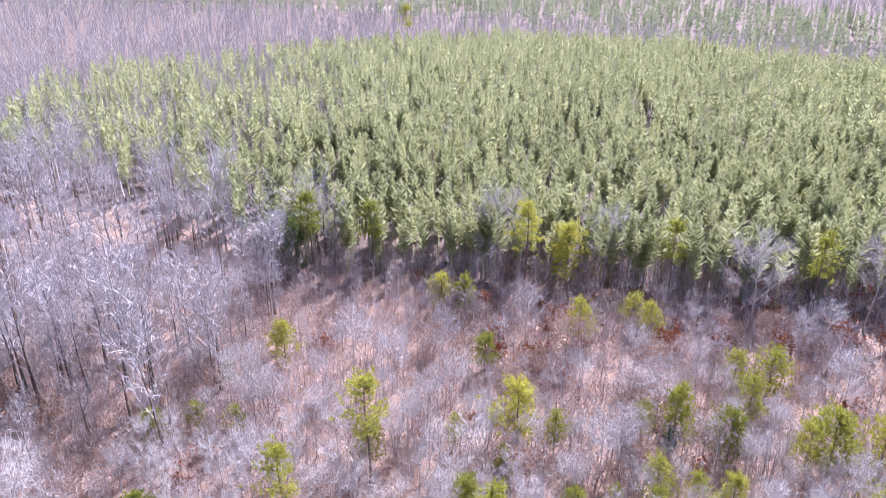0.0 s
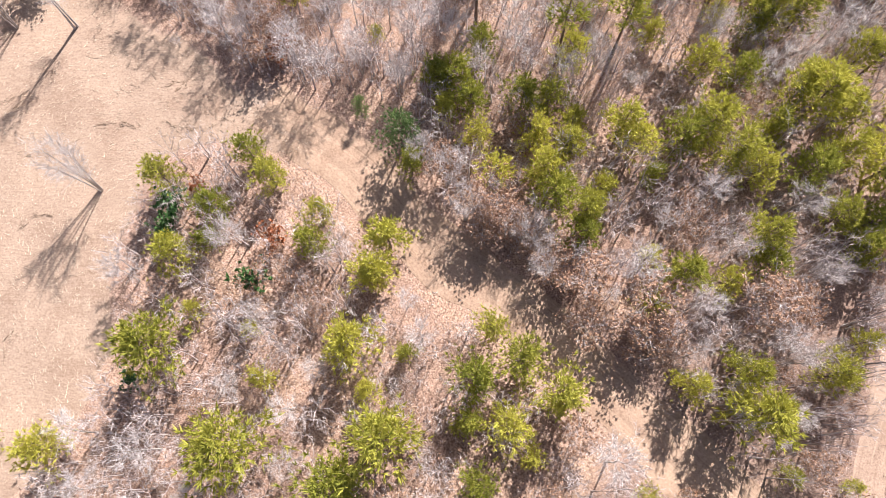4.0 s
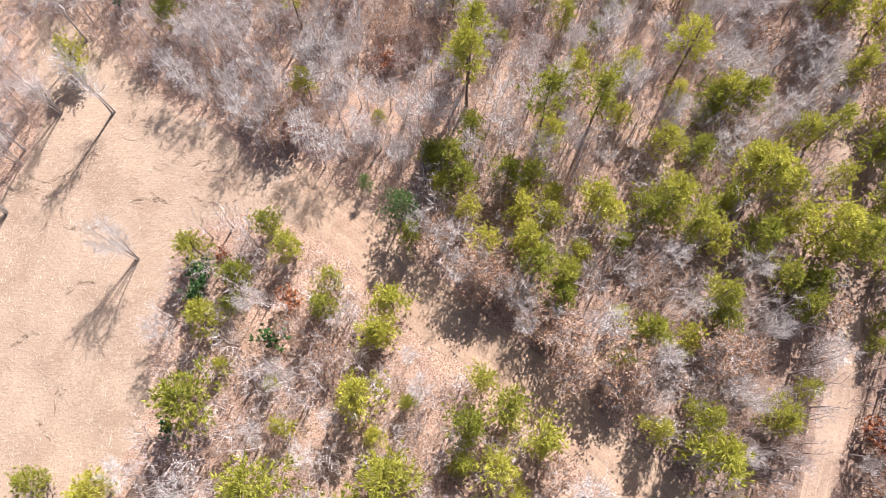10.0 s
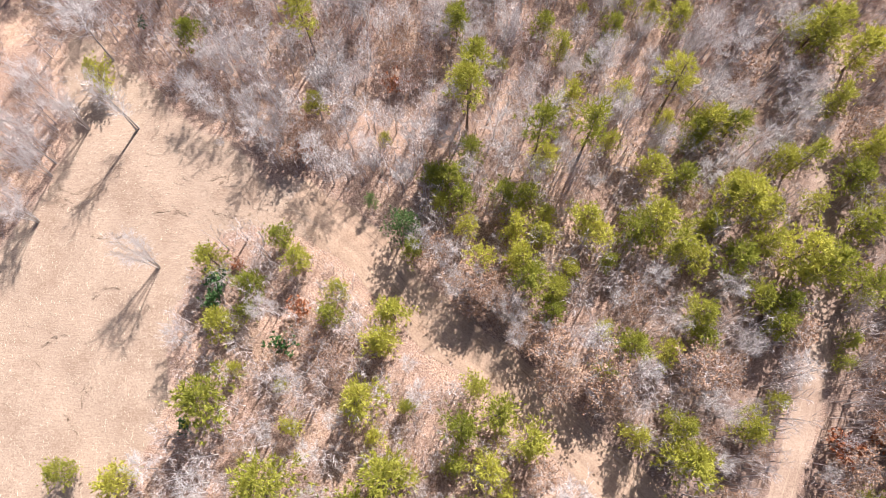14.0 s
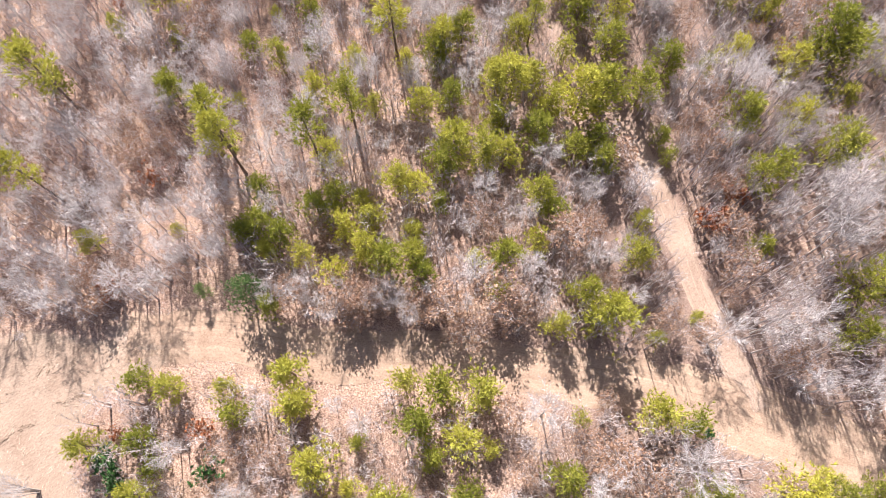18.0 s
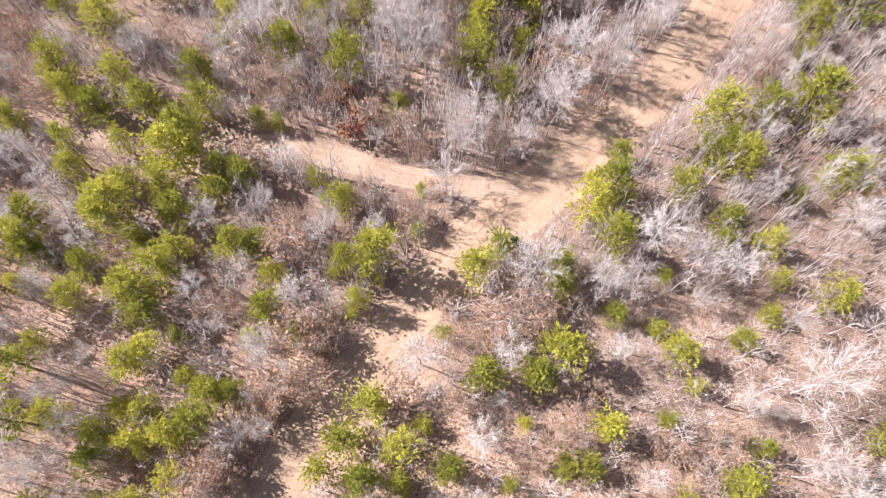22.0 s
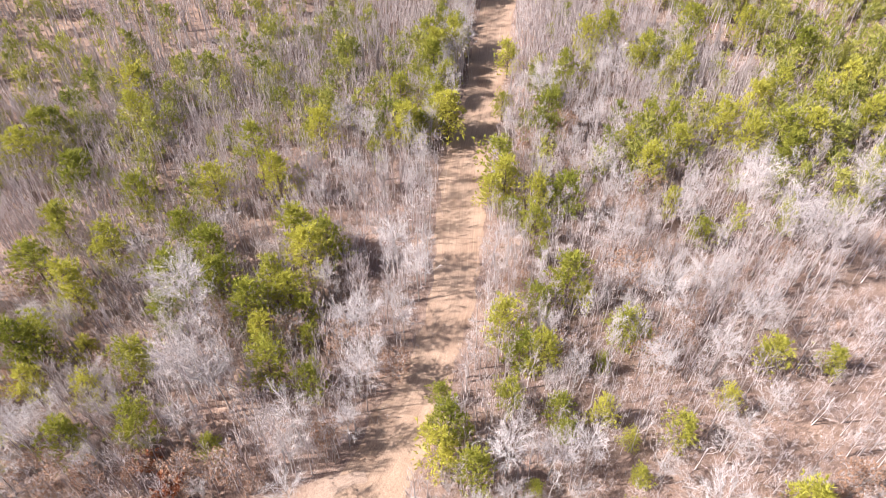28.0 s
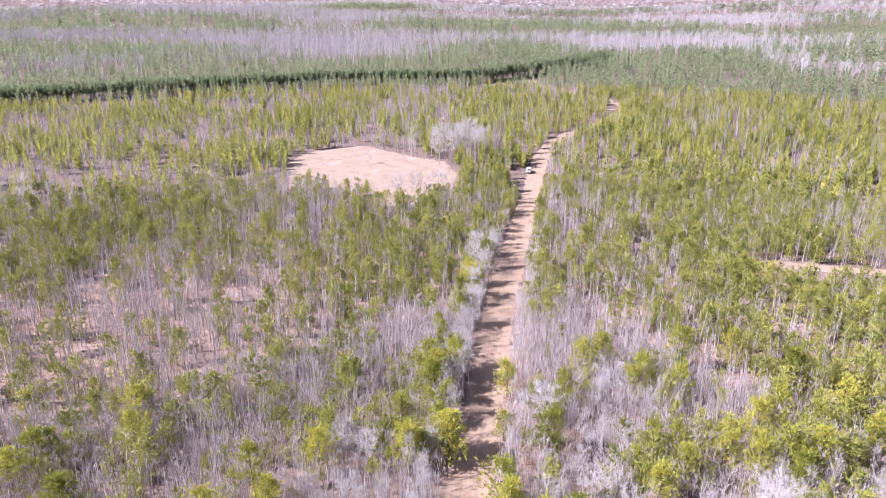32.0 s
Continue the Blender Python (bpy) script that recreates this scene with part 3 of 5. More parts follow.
for k in range(5):
    g = np.random.default_rng(70 + k)
    wood, twig, _ = bare_shape(6.0, g.uniform(1.2, 1.8), g, 15, 9, 7, g.uniform(0.2, 0.4), 2.2, 0.75)
    WHIPS.append(tree_kind("sapling", "slender leafless sapling with a pale straight stem", "sapling", "slender pale saplings",
                           [("trunk", wood, M_PALE_BARK, "pale straight stem"), ("crown", twig, M_TWIGS, "")]))
for k in range(4):
    g = np.random.default_rng(80 + k)
    wood, twig, tips = bare_shape(4.0, g.uniform(2.8, 3.6), g, 13, 10, 6, 0.15, 0.7)
    OAKS.append(tree_kind("oak", "small oak holding withered pinkish-brown leaves", "tree", "small oaks with dead leaves",
                          [("trunk", wood, M_GREY_BARK, ""), ("branchwork", twig, M_TWIGS, "grey twigs"),
                           ("crown", leafy(tips[g.random(len(tips)) < 0.6], g, 0.17, 4), M_BROWN, "withered brown leaves")]))
for k in range(2):
    g = np.random.default_rng(90 + k)
    main, twig, tips = shrub_shape(2.2, 2.4, g, 18)
    RUSTS.append(tree_kind("rust_red_shrub", "low shrub with dry rust-red leaves", "shrub", "rust-red shrubs",
                           [("branchwork", joined(main, twig), M_GREY_BARK, ""), ("foliage", leafy(tips, g, 0.24, 7), M_RUST, "dry rust-red leaves")]))
for k in range(2):
    g = np.random.default_rng(95 + k)
    main, twig, tips = shrub_shape(2.6, 2.0, g, 16)
    HOLLIES.append(tree_kind("holly", "dark green glossy evergreen holly bush", "shrub", "evergreen hollies",
                             [("branchwork", joined(main, twig), M_GREY_BARK, ""), ("foliage", leafy(tips, g, 0.22, 9, 0.2), M_HOLLY, "glossy dark leaves")]))
for k in range(2):
    g = np.random.default_rng(100 + k)
    wood, crown = pine_shape(6.0, 3.3, 0.06, g, 480, 8, 0.27, 0.12)
    CEDARS.append(tree_kind("cedar", "dense blue-green cedar with foliage to the ground", "cedar tree", "cedars in the woods",
                            [("trunk", wood, M_PINE_BARK, ""), ("crown", crown, M_CEDAR, "")]))


def clump_shape(h, width, g, stems=6):
    """Several slender stems from one foot, spreading into a fan of fine twigs."""
    wood, twig = [], []
    for j in range(stems):
        az, k = j * 6.283 / stems + g.uniform(0, 0.6), np.linspace(0, 1, 6)
        out = width * g.uniform(0.16, 0.34) * k ** 1.3
        tall = h * g.uniform(0.72, 1.0)
        path = np.column_stack([np.cos(az) * (0.12 + out), np.sin(az) * (0.12 + out), k * tall])
        wood.append(tube(path, 0.048 * (1 - 0.85 * k), 5))
        lv = g.uniform(0.42, 0.98, 15) * tall
        a = on_stem(path, lv)
        ang = g.uniform(0, 6.28, 15)
        r = width * 0.22 * g.uniform(0.5, 1.2, 15) * (1.25 - lv / tall)
        b = a + np.column_stack([np.cos(ang) * r + np.cos(az) * 0.15, np.sin(ang) * r + np.sin(az) * 0.15, 1.3 * r])
        twig.append(spikes(a, b, 0.009))
        a2 = (a[:, None] + (b - a)[:, None] * g.uniform(0.2, 1, (15, 9, 1))).reshape(-1, 3)
        d2 = unit(np.repeat(unit(b - a), 9, 0) + g.normal(0, 0.5, a2.shape))
        b2 = a2 + d2 * g.uniform(0.3, 0.9, (len(a2), 1))
        twig.append(slivers(a2, b2, 0.008, g))
        a3 = (a2[:, None] + (b2 - a2)[:, None] * g.uniform(0.3, 1, (len(a2), 3, 1))).reshape(-1, 3)
        twig.append(slivers(a3, a3 + unit(np.repeat(d2, 3, 0) + g.normal(0, 0.6, a3.shape)) * g.uniform(0.2, 0.5, (len(a3), 1)), 0.007, g))
    return joined(*wood), joined(*twig)


CLUMPS = []
for k in range(3):
    g = np.random.default_rng(110 + k)
    wood, twig = clump_shape(7.5, 4.2, g, 5 + k)
    CLUMPS.append(tree_kind("multistem_tree", "many-stemmed leafless tree with a dark foot and fine pinkish twigs", "tree", "many-stemmed hardwoods",
                            [("trunk", wood, M_GREY_BARK, "several slender stems"), ("crown", twig, M_TWIGS, "fan of fine twigs")]))

# ---- trees that stand by themselves: x, y and height ----
BY_THE_CLEARING_PINE = [
    (-31.2, 36.1, 4.6), (-29.3, 1.1, 4.4), (-28.2, -12.5, 5.8), (-27.4, -9.2, 4.0), (-25.6, -11.5, 5.6), (-24.4, 0.3, 5.4), (-23.2, 40.6, 4.6), (-22.4, -7.2, 3.4), (-22.1, -4.6, 4.6),
    (-19.9, -6.2, 3.7), (-19.2, 18.6, 4.8), (-18.3, 6.7, 6.7), (-17.7, 13.1, 5.1), (-16.5, 9.5, 2.3), (-16.0, 14.3, 2.9), (-15.7, 16.5, 4.2), (-13.8, -10.9, 3.7),
    (-13.5, 20.7, 3.9), (-12.8, 0.6, 8.2), (-12.6, 8.1, 2.3), (-11.8, 18.7, 4.2), (-11.5, 4.7, 3.7), (-11.2, 33.6, 3.7), (-9.9, -4.3, 4.2), (-9.0, -31.8, 5.3),
    (-8.7, 13.8, 4.5), (-8.2, 16.1, 3.7), (-8.1, -25.0, 5.9),
]
BY_THE_CLEARING_SLIM = [
    (-11.6, 39.3, 10.1),
]
BY_THE_CLEARING_HOLLY = [
    (-28.6, 42.5, 1.9), (-20.2, 4.8, 2.2), (-18.9, 14.8, 2.8), (-18.5, 16.5, 3.2), (-16.4, -4.4, 2.4), (-12.7, 11.4, 3.2),
]
BY_THE_CLEARING_RUST = [
    (-22.1, 45.0, 2.5), (-17.4, 18.5, 1.2), (-12.0, 29.1, 2.2), (-11.7, 14.4, 2.0),
]
BY_THE_CLEARING_BARE = [
    (-35.6, 34.3, 6.1), (-35.3, 28.3, 7.5), (-34.4, 42.4, 4.9), (-31.4, 39.1, 9.0), (-24.0, -5.7, 7.1), 
    (-21.5, -2.0, 5.6), (-20.9, 11.6, 4.3), (-19.7, 38.0, 4.9), (-18.6, 36.7, 4.8), (-18.2, 0.3, 5.5), (-18.2, 44.9, 5.3), (-18.0, -11.6, 6.9), (-16.1, 37.2, 4.8),
    (-15.5, -2.5, 3.6), (-14.9, 34.2, 5.3), (-14.1, 14.3, 4.2), (-13.5, 4.3, 3.4), (-13.2, -12.0, 4.9), (-12.7, -6.3, 4.8), (-11.4, 8.0, 4.7), (-10.7, 43.5, 4.3),
    (-10.3, -10.3, 6.0), (-9.8, 2.8, 4.0), (-9.6, -0.6, 3.5), (-9.5, 38.9, 4.8), (-9.5, 35.5, 5.9), (-8.2, 31.0, 4.5),
]
BY_THE_CLEARING_CLUMP = [
    (-24.5, 18.4, 7.6), (-32.7, 31.8, 7.2), (-35.4, 27.0, 7.6), (-35.9, 22.6, 7.0), (-19.9, 30.1, 1.7),
]
BY_THE_CLEARING_OAK = [
    (-23.8, -11.2, 3.2), (-19.3, -8.9, 4.1), (-15.9, 3.0, 2.5), (-13.0, 9.9, 3.0), (-12.9, 29.2, 3.5), (-12.4, 30.9, 3.7), (-8.6, 9.5, 2.9),
]
NORTH_WOOD_PINE_A = [
    (-26.4, 51.9, 4.0), (-22.9, 53.6, 3.5), (-19.0, 52.4, 3.9), (-17.1, 64.6, 5.6), (-6.5, 49.0, 4.6), (-0.1, 78.0, 5.0), (1.1, 51.4, 3.5), (1.9, 41.7, 5.0),
    (2.1, 35.7, 4.1), (2.7, 77.3, 5.0), (4.5, 63.7, 4.9), (5.1, 47.0, 3.5), (6.3, 38.2, 2.1), (6.8, 51.5, 7.5), (10.1, 50.9, 4.2), (10.3, 42.0, 3.9),
    (11.7, 39.4, 4.3), (14.2, 44.3, 2.2), (14.4, 38.5, 2.9), (15.8, 70.2, 5.3), (16.8, 41.5, 4.3), (17.2, 34.9, 3.8), (17.9, 45.2, 4.1), (18.5, 52.8, 3.9),
    (20.5, 43.4, 4.0), (21.1, 51.5, 6.5), (22.7, 73.3, 4.3), (22.9, 42.4, 5.0), (23.9, 70.2, 4.8), (25.4, 49.5, 5.5), (29.2, 54.7, 5.3), (30.0, 60.4, 4.5),
]
NORTH_WOOD_PINE_B = [
    (32.1, 48.9, 5.1), (32.5, 46.3, 7.5), (32.7, 58.7, 5.7), (34.8, 40.1, 7.5), (36.6, 40.9, 6.6), (36.9, 46.5, 6.3), (39.3, 38.5, 6.6),
]
NORTH_WOOD_SLIM = [
    (-6.1, 46.4, 11.0), (3.1, 34.4, 11.0),
]
NORTH_WOOD_CEDAR = [
    (-22.4, 61.9, 3.1),
]
NORTH_WOOD_HOLLY = [
    (20.3, 50.3, 2.5),
]
NORTH_WOOD_RUST = [
    (-13.4, 67.3, 2.7), (-4.0, 36.1, 2.1), (25.7, 68.3, 2.8), (38.8, 54.7, 2.4),
]
NORTH_WOOD_BARE = [
    (-43.8, 69.4, 9.5), (-38.3, 60.5, 9.3), (-37.2, 67.0, 9.5), (-33.0, 63.5, 9.5), (-30.8, 72.0, 9.5), (-26.8, 45.3, 4.7), (-24.8, 60.2, 7.5), (-24.4, 69.5, 9.5),
    (-15.3, 47.7, 4.6), (-9.5, 50.8, 4.7), (-9.4, 62.5, 8.4), (-6.5, 38.1, 3.9), (-4.7, 60.6, 6.2), (-3.2, 51.6, 4.7), (-0.0, 64.6, 6.5), (0.3, 40.6, 4.8),
    (5.2, 58.3, 3.3), (6.7, 42.2, 4.2), (9.0, 36.9, 3.9), (9.4, 68.9, 6.8), (13.8, 58.5, 5.2), (15.4, 48.4, 4.6), (18.0, 56.6, 5.1), (19.9, 37.7, 4.2),
    (20.5, 63.3, 5.6), (22.8, 35.6, 4.0), (29.7, 51.3, 5.1), (29.9, 64.1, 4.8), (31.4, 42.6, 5.6), (32.5, 35.8, 4.5), (38.4, 55.2, 6.7),
]
NORTH_WOOD_OAK = [
    (-1.8, 37.9, 3.2), (11.0, 63.6, 3.7), (13.8, 67.2, 4.7), (28.4, 36.2, 4.2),
]
BETWEEN_ROAD_AND_TRAIL_PINE_A = [
    (-5.9, 6.7, 6.0), (-4.6, 30.3, 2.2), (-4.5, 11.4, 5.2), (-3.4, 14.0, 4.9), (-2.1, 6.4, 2.5), (-1.9, 19.5, 3.7), (-0.2, 26.2, 4.3), (0.5, 23.9, 3.4),
    (1.2, 26.0, 5.2), (2.4, 24.1, 4.2), (2.7, 21.7, 3.8), (3.2, 28.9, 4.4), (3.4, 7.9, 3.6), (4.0, 18.6, 4.1), (6.1, 24.5, 4.7), (6.9, 21.5, 4.6),
    (7.3, 18.8, 5.4), (8.0, 24.6, 4.3), (8.2, 17.0, 5.0), (9.3, 21.1, 4.2), (9.6, 28.0, 4.4), (9.7, 22.9, 3.8), (9.9, 14.2, 4.5), (10.2, 16.0, 5.0),
    (11.7, 18.0, 3.3), (12.1, 33.8, 5.1), (13.1, 22.3, 5.2), (14.0, 20.8, 5.1), (14.1, 9.2, 3.7), (14.5, 13.0, 2.9), (15.0, 18.7, 3.4), (15.8, 29.9, 3.6),
]
BETWEEN_ROAD_AND_TRAIL_PINE_B = [
    (16.4, 11.3, 5.4), (17.3, 21.3, 5.2), (19.1, 22.1, 6.2), (19.2, 26.9, 5.4), (19.4, 10.8, 3.8), (20.7, 19.8, 5.3), (21.1, 32.2, 3.3), (22.0, 26.3, 4.6),
    (22.2, 14.1, 5.2), (22.4, 12.1, 4.3), (22.4, 18.7, 4.4), (23.4, 30.6, 4.7), (23.5, 22.0, 4.5), (24.7, 31.3, 5.7), (25.7, 24.7, 5.6), (25.9, 18.8, 5.4),
    (26.7, 23.5, 6.5), (27.0, 31.4, 4.8), (27.6, 15.5, 4.5), (28.1, 6.9, 3.5), (28.7, 13.2, 4.5), (28.7, 20.4, 4.6), (29.1, 23.4, 4.7), (29.6, 15.1, 4.5),
    (30.7, 27.5, 4.8), (30.9, 18.8, 7.5), (32.9, 18.0, 6.6), (33.4, 24.1, 3.9), (34.2, 10.2, 2.7), (35.1, 12.0, 2.8), (36.1, 16.3, 5.8), (36.4, 33.8, 5.2),
]
BETWEEN_ROAD_AND_TRAIL_PINE_C = [
    (37.0, 21.9, 5.4), (37.2, 26.4, 5.0), (38.6, 29.0, 5.2), (40.1, 17.1, 5.0), (43.4, 15.2, 3.0), (45.3, 6.1, 5.1), (49.2, 10.3, 5.3), (52.7, 8.4, 6.6),
    (53.3, 10.0, 7.5),
]
BETWEEN_ROAD_AND_TRAIL_SLIM = [
    (2.9, 32.0, 11.0), (8.9, 28.6, 10.2), (13.2, 29.0, 10.4), (21.1, 33.9, 10.2), (32.0, 27.4, 7.5),
]
BETWEEN_ROAD_AND_TRAIL_CEDAR = [
    (-5.7, 24.2, 2.7), (-2.6, 21.6, 5.9),
]
BETWEEN_ROAD_AND_TRAIL_BARE = [
    (-3.7, 31.6, 4.3), (-2.1, 9.7, 3.3), (-1.2, 29.4, 5.9), (-1.1, 7.4, 4.6), (13.3, 11.3, 5.4), (15.6, 15.0, 3.8), (17.1, 9.4, 4.3), (18.5, 17.0, 4.3),
    (22.3, 6.9, 4.9), (24.6, 16.3, 5.5), (26.4, 28.0, 4.3), (29.7, 9.5, 5.2), (42.5, 11.6, 6.7), (44.5, 11.3, 5.9), (45.4, 9.5, 5.1),
]
BETWEEN_ROAD_AND_TRAIL_OAK = [
    (3.1, 14.9, 3.3), (5.2, 23.0, 2.6), (5.5, 16.0, 2.2), (7.7, 12.1, 3.0), (10.0, 7.9, 3.3), (17.1, 15.2, 4.0), (21.5, 9.6, 4.7), (23.4, 9.2, 4.1),
    (37.0, 8.3, 3.9),
]
ROADSIDE_PINE_A = [
    (-6.3, -1.7, 6.6), (-5.9, -4.2, 2.8), (-5.0, -9.9, 6.4), (-4.7, 4.0, 3.2), (-4.7, -17.8, 3.2), (-3.5, -13.1, 5.5), (-3.4, 1.0, 8.2), (-2.7, -9.3, 2.8),
    (-2.6, -19.0, 4.8), (-1.3, -7.9, 3.5), (0.9, -6.4, 2.4), (1.4, -12.7, 3.6), (1.8, 1.9, 3.6), (1.8, -10.8, 3.5), (2.4, 4.6, 5.6), (2.4, -1.8, 4.1),
    (4.1, -14.2, 5.1), (4.2, -19.3, 2.8), (4.5, 1.5, 4.8), (5.2, -8.3, 2.1), (5.3, 5.7, 4.8), (5.9, -0.3, 2.4), (7.8, 3.5, 5.2), (8.7, -9.4, 5.3),
    (9.1, -5.4, 5.3), (9.3, -21.2, 4.6), (10.2, -11.8, 6.5), (11.5, -20.0, 2.9), (12.9, -2.7, 2.5), (13.1, -16.9, 3.3), (15.7, -12.6, 4.5), (15.8, -21.6, 2.5),
]
ROADSIDE_PINE_B = [
    (16.2, 4.1, 4.5), (17.4, -13.0, 5.0), (18.0, -5.8, 5.2), (19.1, -17.9, 6.4), (19.6, -8.2, 4.5), (19.6, 4.9, 5.4), (19.8, 2.2, 7.1), (22.3, -1.5, 2.6),
    (22.4, -16.6, 6.1), (23.8, -18.7, 6.2), (25.3, -17.5, 3.5), (25.4, 4.7, 4.8), (26.3, -2.2, 1.9), (27.6, -20.2, 3.6),
]
ROADSIDE_HOLLY = [
    (-7.1, -5.8, 2.5), (20.6, -9.8, 1.6),
]
ROADSIDE_BARE = [
    (-8.0, -7.8, 6.7), (-7.8, 5.1, 3.3), (-6.1, -5.6, 2.5), (-4.9, -6.6, 2.5), (-3.3, -4.2, 2.5), (-0.1, -4.2, 3.4), (4.5, -4.8, 5.7), (7.4, -6.6, 2.6),
    (9.9, -16.6, 4.0), (10.8, -7.9, 5.9), (10.9, -0.6, 6.4), (15.7, -15.8, 5.5), (16.7, -10.6, 6.8), (18.6, -20.8, 7.9), (25.8, -4.4, 5.8), (28.8, -11.2, 5.1),
    (29.3, -5.9, 5.9),
]
ROADSIDE_OAK = [
    (-2.9, -3.4, 2.8), (-2.1, 2.2, 2.4), (3.4, -10.4, 3.9), (4.3, -12.7, 3.2), (7.0, -3.0, 3.3), (8.8, 1.0, 3.2), (12.2, -4.2, 3.4), (12.7, -6.9, 4.3),
    (13.0, -8.7, 5.0), (14.0, -11.0, 3.3), (15.4, -3.0, 2.7),
]
SOUTH_WOOD_PINE_A = [
    (-4.8, -22.9, 6.2), (-4.0, -26.5, 3.8), (-1.2, -23.4, 5.4), (0.7, -35.4, 4.5), (1.2, -26.1, 3.4), (1.8, -38.0, 6.1), (6.6, -22.1, 2.5), (9.2, -52.5, 4.3),
    (9.9, -26.7, 3.4), (11.6, -29.6, 2.8), (12.2, -41.0, 3.9), (12.3, -35.2, 4.6), (12.8, -48.2, 5.2), (14.6, -31.3, 2.7), (17.7, -30.8, 4.6), (18.3, -27.0, 3.6),
    (20.0, -27.9, 4.5), (21.6, -40.0, 4.0), (21.8, -34.8, 2.9), (23.1, -38.6, 5.5), (23.4, -24.8, 5.5), (24.8, -30.0, 6.2), (26.5, -28.7, 5.7), (27.9, -55.6, 4.7),
    (28.7, -38.8, 4.1), (29.0, -87.8, 7.5), (29.7, -28.9, 6.8), (30.1, -73.0, 7.5), (30.4, -33.9, 5.0), (30.5, -38.1, 7.3), (31.3, -79.3, 7.5), (33.0, -56.2, 4.8),
]
SOUTH_WOOD_PINE_B = [
    (33.7, -75.8, 7.5), (34.6, -1.0, 3.6), (34.7, -84.1, 7.5), (34.8, -71.9, 7.0), (34.9, -10.9, 5.1), (35.4, -92.6, 7.5), (36.2, -39.6, 3.4), (38.2, -8.3, 6.7),
    (38.5, -57.8, 7.0), (38.8, 3.6, 6.7), (38.9, -71.4, 7.5), (38.9, -40.9, 5.6), (39.4, -63.8, 6.7), (39.7, -79.1, 7.5), (39.7, -83.8, 7.5), (40.1, -45.9, 7.5),
    (40.1, -13.1, 3.9), (42.1, -9.4, 5.9), (42.1, -43.5, 6.4), (42.1, -65.7, 7.5), (42.9, -14.2, 5.0), (42.9, -40.6, 4.5), (44.1, -60.1, 5.3), (44.4, -95.3, 7.5),
    (44.4, -63.5, 7.5),
]
SOUTH_WOOD_RUST = [
    (33.3, 3.3, 2.9), (36.5, 4.1, 2.5),
]
SOUTH_WOOD_BARE_A = [
    (-6.3, -27.9, 7.2), (-3.7, -33.9, 6.0), (-0.3, -29.4, 6.5), (4.9, -25.4, 4.9), (5.3, -30.2, 8.1), (8.6, -37.1, 7.0), (10.5, -31.2, 4.4), (13.5, -24.0, 3.5),
    (15.2, -27.0, 5.8), (15.3, -43.1, 6.7), (15.7, -49.1, 7.1), (17.9, -62.1, 9.2), (18.1, -37.6, 6.4), (20.1, -72.5, 9.5), (21.0, -49.9, 7.3), (21.9, -47.6, 7.2),
    (22.2, -32.0, 4.7), (22.3, -61.6, 9.3), (22.5, -43.6, 7.8), (27.2, -62.3, 9.5), (30.9, -45.6, 7.4), (31.2, -7.7, 8.3), (32.4, -14.5, 6.1), (33.2, -5.1, 4.5),
    (33.8, -16.1, 6.2), (35.5, -21.3, 5.6), (37.3, -18.4, 6.5), (37.4, 0.1, 5.4), (37.5, -16.3, 6.4), (38.0, -36.2, 5.3), (38.0, -3.9, 9.5), (39.3, -25.5, 6.8),
]
SOUTH_WOOD_BARE_B = [
    (40.2, -1.1, 8.9), (40.9, -4.9, 5.7), (42.1, -1.4, 7.4), (42.2, -52.4, 6.2), (44.1, -17.7, 5.1), (44.5, -5.0, 6.7), (44.5, -26.1, 7.2),
]
SOUTH_WOOD_OAK = [
    (12.4, -41.3, 2.6), (20.9, -60.8, 3.2), (27.8, -44.7, 5.0), (31.7, -1.2, 3.7), (32.4, -18.1, 3.8), (33.8, 1.8, 3.7), (35.9, 4.9, 3.8), (38.0, -15.5, 4.0),
]
ALONG_THE_ROAD_PINE_A = [
    (45.2, -13.9, 6.2), (45.2, -9.8, 7.5), (45.3, 1.5, 6.1), (45.8, -41.9, 7.5), (46.5, -40.4, 5.3), (46.7, -12.9, 7.5), (48.4, -17.5, 7.5), (48.7, -20.3, 7.1),
    (49.1, -43.7, 7.4), (49.7, -2.8, 6.3), (49.9, -8.5, 7.5), (50.6, 4.8, 4.2), (51.0, -77.6, 7.5), (52.2, -18.1, 7.3), (53.3, -94.0, 7.5), (53.5, -4.9, 7.5),
    (54.3, -55.7, 6.9), (54.8, -9.6, 7.5), (56.3, -75.3, 7.5), (57.5, 3.9, 7.5), (57.7, -87.7, 7.5), (59.3, -63.0, 7.5), (59.7, -52.5, 4.8), (59.7, -8.2, 6.4),
    (60.2, -44.0, 7.5), (60.8, -0.9, 7.5), (61.3, -20.4, 7.5), (61.7, -38.5, 7.5), (62.6, 6.0, 7.5), (62.7, -43.6, 7.5), (63.8, -75.9, 7.5), (64.0, -13.9, 7.5),
]
ALONG_THE_ROAD_PINE_B = [
    (64.4, -72.0, 7.5), (66.4, -28.6, 7.5), (66.5, -6.0, 7.5), (67.5, -41.3, 7.5), (67.7, 2.4, 6.9), (67.9, -59.9, 6.1), (75.0, -1.5, 7.5), (75.8, -55.5, 7.5),
    (77.7, -52.7, 7.5), (83.0, -10.9, 7.5), (83.1, 2.7, 7.5), (86.8, -0.1, 7.5), (88.9, -12.8, 7.5),
]
ALONG_THE_ROAD_SLIM = [
    (63.5, -19.5, 11.0),
]
